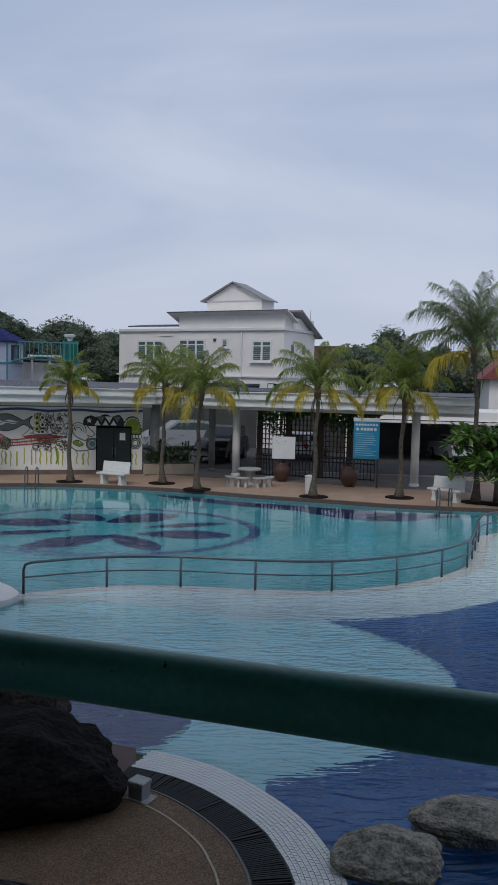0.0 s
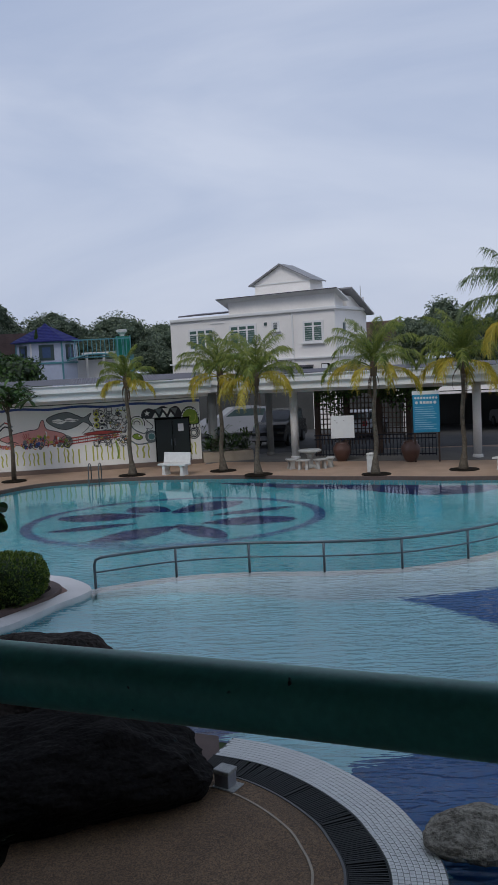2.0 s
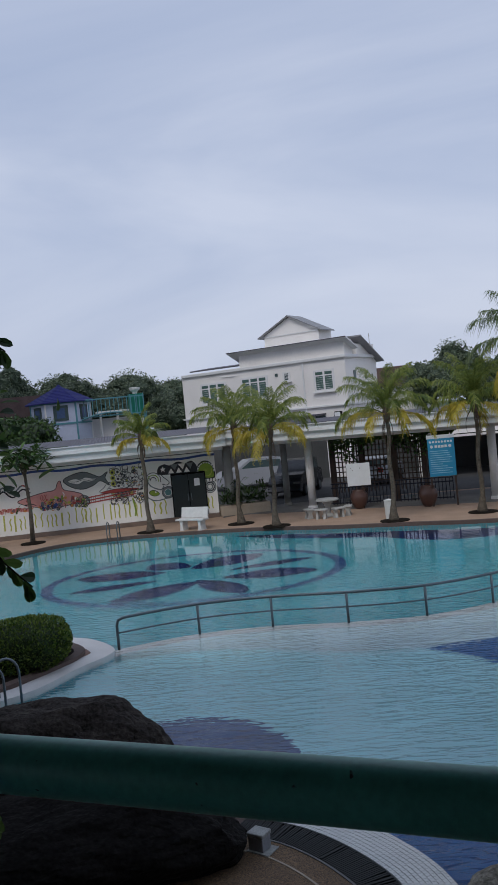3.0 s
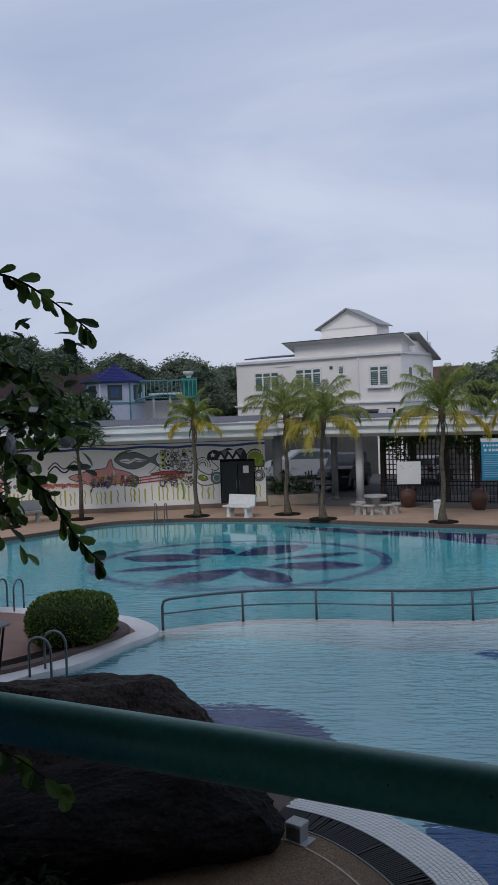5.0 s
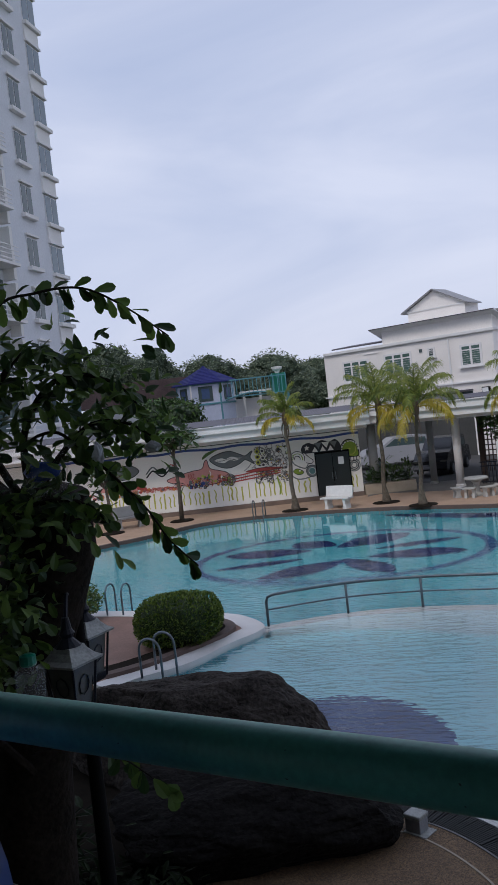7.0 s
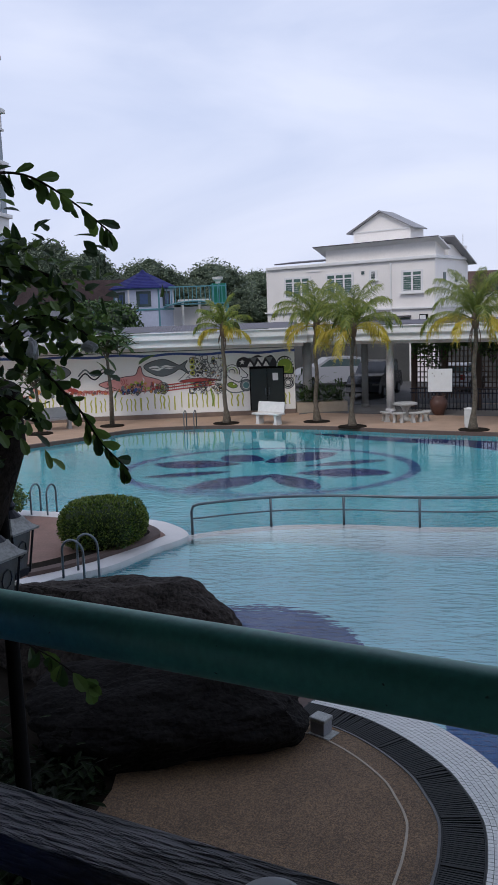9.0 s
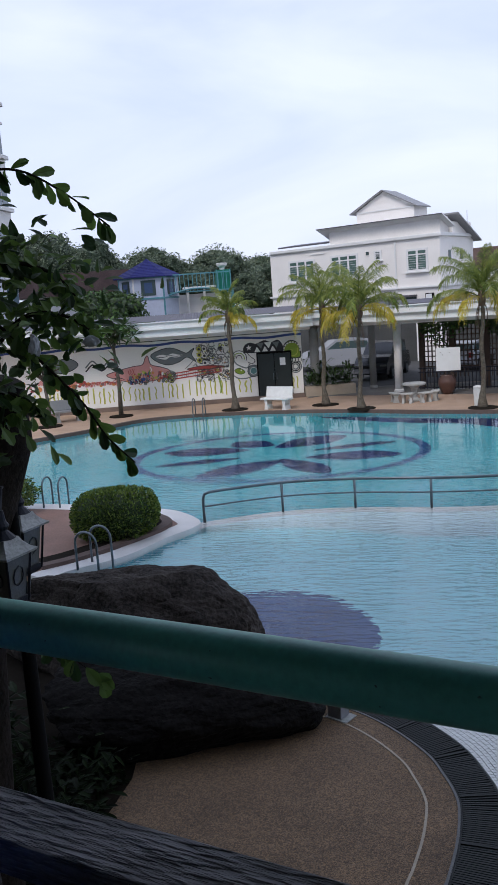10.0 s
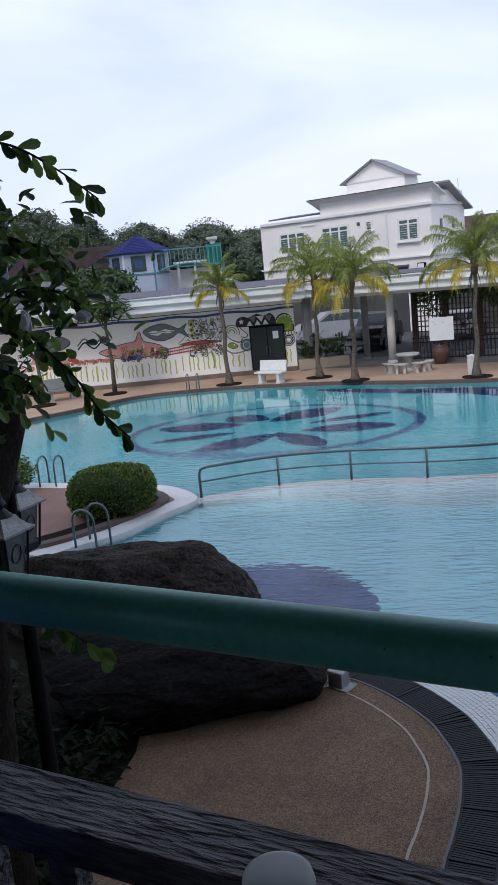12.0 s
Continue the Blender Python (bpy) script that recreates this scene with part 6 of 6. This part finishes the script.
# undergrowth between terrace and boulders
under = thing("undergrowth", pose(0, 0, 0), "leafy undergrowth below the terrace, shade in its near-black colour", "shrub", kind="stuff")
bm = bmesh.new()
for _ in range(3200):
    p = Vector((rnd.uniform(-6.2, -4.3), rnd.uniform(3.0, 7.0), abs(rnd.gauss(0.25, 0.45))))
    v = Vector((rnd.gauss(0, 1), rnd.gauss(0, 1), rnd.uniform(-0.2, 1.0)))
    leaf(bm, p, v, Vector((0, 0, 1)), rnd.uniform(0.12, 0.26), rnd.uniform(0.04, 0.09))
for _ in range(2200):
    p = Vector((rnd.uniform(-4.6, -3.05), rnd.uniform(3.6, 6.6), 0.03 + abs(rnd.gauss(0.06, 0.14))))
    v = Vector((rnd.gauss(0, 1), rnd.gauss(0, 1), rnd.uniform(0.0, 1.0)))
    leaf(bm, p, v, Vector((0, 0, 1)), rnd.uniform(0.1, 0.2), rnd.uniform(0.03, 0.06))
# leaves almost black: the deep shade down here is put into their colour
part("leaves", bm, leaf_mat("shaded_undergrowth_leaf", (0.003, 0.006, 0.002), (0.012, 0.022, 0.007), 0.1, 0.05), under)

# ---- lantern post ----
lamp = thing("garden_lamp", pose(-2.665, 3.9, 0), "black twin garden lamp post with lantern heads", "street lamp")
part("pole", ntube([(0, 0, -0.02), (0, 0, 0.5), (0, 0, 3.3), (0, 0, 3.68)], [0.075, 0.055, 0.035, 0.008], 12), BLACKP, lamp, smooth=True)
part("collar", lathe([(0.035, 3.3), (0.07, 3.33), (0.05, 3.38), (0.03, 3.42)], 14, at=(0.0, 0, 0)), IRON, lamp)
for dx, dy, hz in ((0.11, -0.36, 0.0), (-0.11, 0.31, -0.03)):
    hd = part("lantern", lathe([(0.085, 2.78), (0.1, 2.8), (0.105, 2.83)], 4, at=(0, 0, 0)), IRON, lamp)
    hd.matrix_local = pose(dx, dy, hz, 0, 0, 30)
    part("glass", lathe([(0.085, 2.83), (0.125, 3.08)], 4), FROST, hd)
    for k in range(4):
        a = math.pi / 2 * k
        part("frame_bar", ntube([(0.1 * math.cos(a), 0.1 * math.sin(a), 2.8), (0.14 * math.cos(a), 0.14 * math.sin(a), 3.09)], 0.008, 5), IRON, hd)
        b = a + math.pi / 4
        ringp = [Vector((0.081 * math.cos(b), 0.081 * math.sin(b), 2.96)) + Vector((-math.sin(b), math.cos(b), 0)) * 0.04 * math.cos(q) + Vector((0.16 * math.cos(b), 0.16 * math.sin(b), 1)) * 0.055 * math.sin(q) for q in (math.pi / 4 * j for j in range(9))]
        part("tracery", ntube([tuple(v) for v in ringp], 0.004, 4), IRON, hd)
    part("lid", lathe([(0.175, 3.075), (0.18, 3.088), (0.14, 3.105), (0.1, 3.14), (0.085, 3.165), (0.03, 3.17)], 4), LANT, hd, "grey hipped lid")
    part("finial", lathe([(0.075, 3.165), (0.06, 3.18), (0.03, 3.21), (0.045, 3.235), (0.03, 3.26), (0.02, 3.32)], 12), IRON, hd)
    part("bracket", ntube([(0, 0, 3.3), (-dx * 0.3, -dy * 0.3, 3.42), (-dx * 0.8, -dy * 0.8, 3.4), (-dx, -dy, 3.2)], 0.012, 6), IRON, lamp).location = (dx, dy, hz)

# ---- plastic hung in the tree ----
film = thing("plastic_sheet", pose(-2.48, 3.3, 4.12), "thin clear plastic sheet caught in the branches", "plastic sheet")
bm = bmesh.new()
g = [[bm.verts.new((-0.22 + 0.05 * i, 0.03 * math.sin(i * 1.7 + j), 0.12 - 0.045 * j + 0.03 * math.sin(i * 0.9))) for i in range(9)] for j in range(6)]
for j in range(5):
    for i in range(8):
        bm.faces.new((g[j][i], g[j][i + 1], g[j + 1][i + 1], g[j + 1][i]))
part("film", bm, CLEAR, film, smooth=True)
blue = finish("blue_plastic_scrap", rock(bmesh.new(), (-2.56, 3.5, 4.12), (0.11, 0.02, 0.055), 5, 2, 0.3), PLASTB, smooth=True)
tagged(blue, "crumpled blue plastic scrap hanging in the tree", "plastic scrap")
for k, (p, size) in enumerate((((-2.17, 3.37, 4.19), (0.032, 0.015, 0.055)), ((-1.92, 3.5, 4.19), (0.05, 0.015, 0.03)))):
    scrap = finish("white_plastic_scrap", rock(bmesh.new(), p, size, 40 + k, 3, 0.5), CLOTH, smooth=False)
    tagged(scrap, "crumpled white plastic scrap caught in the twigs", "plastic scrap", "plastic scraps in the tree")
bag = thing("plastic_bottle", pose(-2.55, 3.1, 3.0), "clear plastic bottle with a green top hung in the tree", "bottle")
part("body", lathe([(0.06, 0), (0.075, 0.02), (0.07, 0.1), (0.078, 0.16), (0.05, 0.2), (0.035, 0.22)], 14), CLEAR, bag, smooth=True)
part("cap", lathe([(0.036, 0.2), (0.042, 0.21), (0.04, 0.25), (0.02, 0.26)], 12), GREENG, bag, "green top")

# ---- coping tiles and grate slats ----
def along(line):
    """Places and headings every little way along a line."""
    pts = [Vector((*p, 0)) for p in line]
    acc = [0.0]
    for a, b in zip(pts, pts[1:]):
        acc.append(acc[-1] + (b - a).length)

    def at(s):
        i = max(0, min(len(pts) - 2, int(np.searchsorted(acc, s)) - 1))
        d = (pts[i + 1] - pts[i]).normalized()
        return pts[i] + d * (s - acc[i]), d
    return at, acc[-1]


at_edge, total = along(grate_line)
bm = nbox((0, 0, 0), (0.043, 0.044, 0.014), 0, 0.0015)
tile_mesh = bpy.data.meshes.new("tile")
bm.to_mesh(tile_mesh)
tile_mesh.materials.append(TILEW)
rest = bmesh.new()
rnd = random.Random(61)
count = 0
for j in range(9):
    at_row, row_len = along(offset_line(grate_line, -0.81 + 0.0493 * (j + 0.5)))
    for k in range(int(row_len / 0.0485)):
        p, d = at_row(0.02 + k * 0.0485)
        q = p + Vector((0, 0, 0.041 + rnd.uniform(-0.0012, 0.0012)))
        a = math.degrees(math.atan2(d.y, d.x)) + rnd.uniform(-1.2, 1.2)
        if count < 300 and 5.8 < p.y < 7.3:
            o = new("tile", tile_mesh)
            o.parent = coping
            o.matrix_world = pose(*q, 0, 0, a)
            count += 1
        else:
            box(rest, q, (0.0435, 0.044, 0.014), a)
tagged(part("tile_field", rest, TILEW, coping), "small white coping tiles", kind="stuff")

bm = nbox((0, 0, 0), (0.018, 0.325, 0.03))
slat_mesh = bpy.data.meshes.new("slat")
bm.to_mesh(slat_mesh)
slat_mesh.materials.append(GRATE)
for k in range(int(total / 0.026)):
    p, d = at_edge(0.01 + k * 0.026)
    nrm = Vector((-d.y, d.x, 0))
    q = p - nrm * 0.18 + Vector((0, 0, 0.038 if k % 24 else 0.046))
    o = new("slat", slat_mesh)
    o.parent = grate
    o.matrix_world = pose(*q, 0, 0, math.degrees(math.atan2(d.y, d.x)))
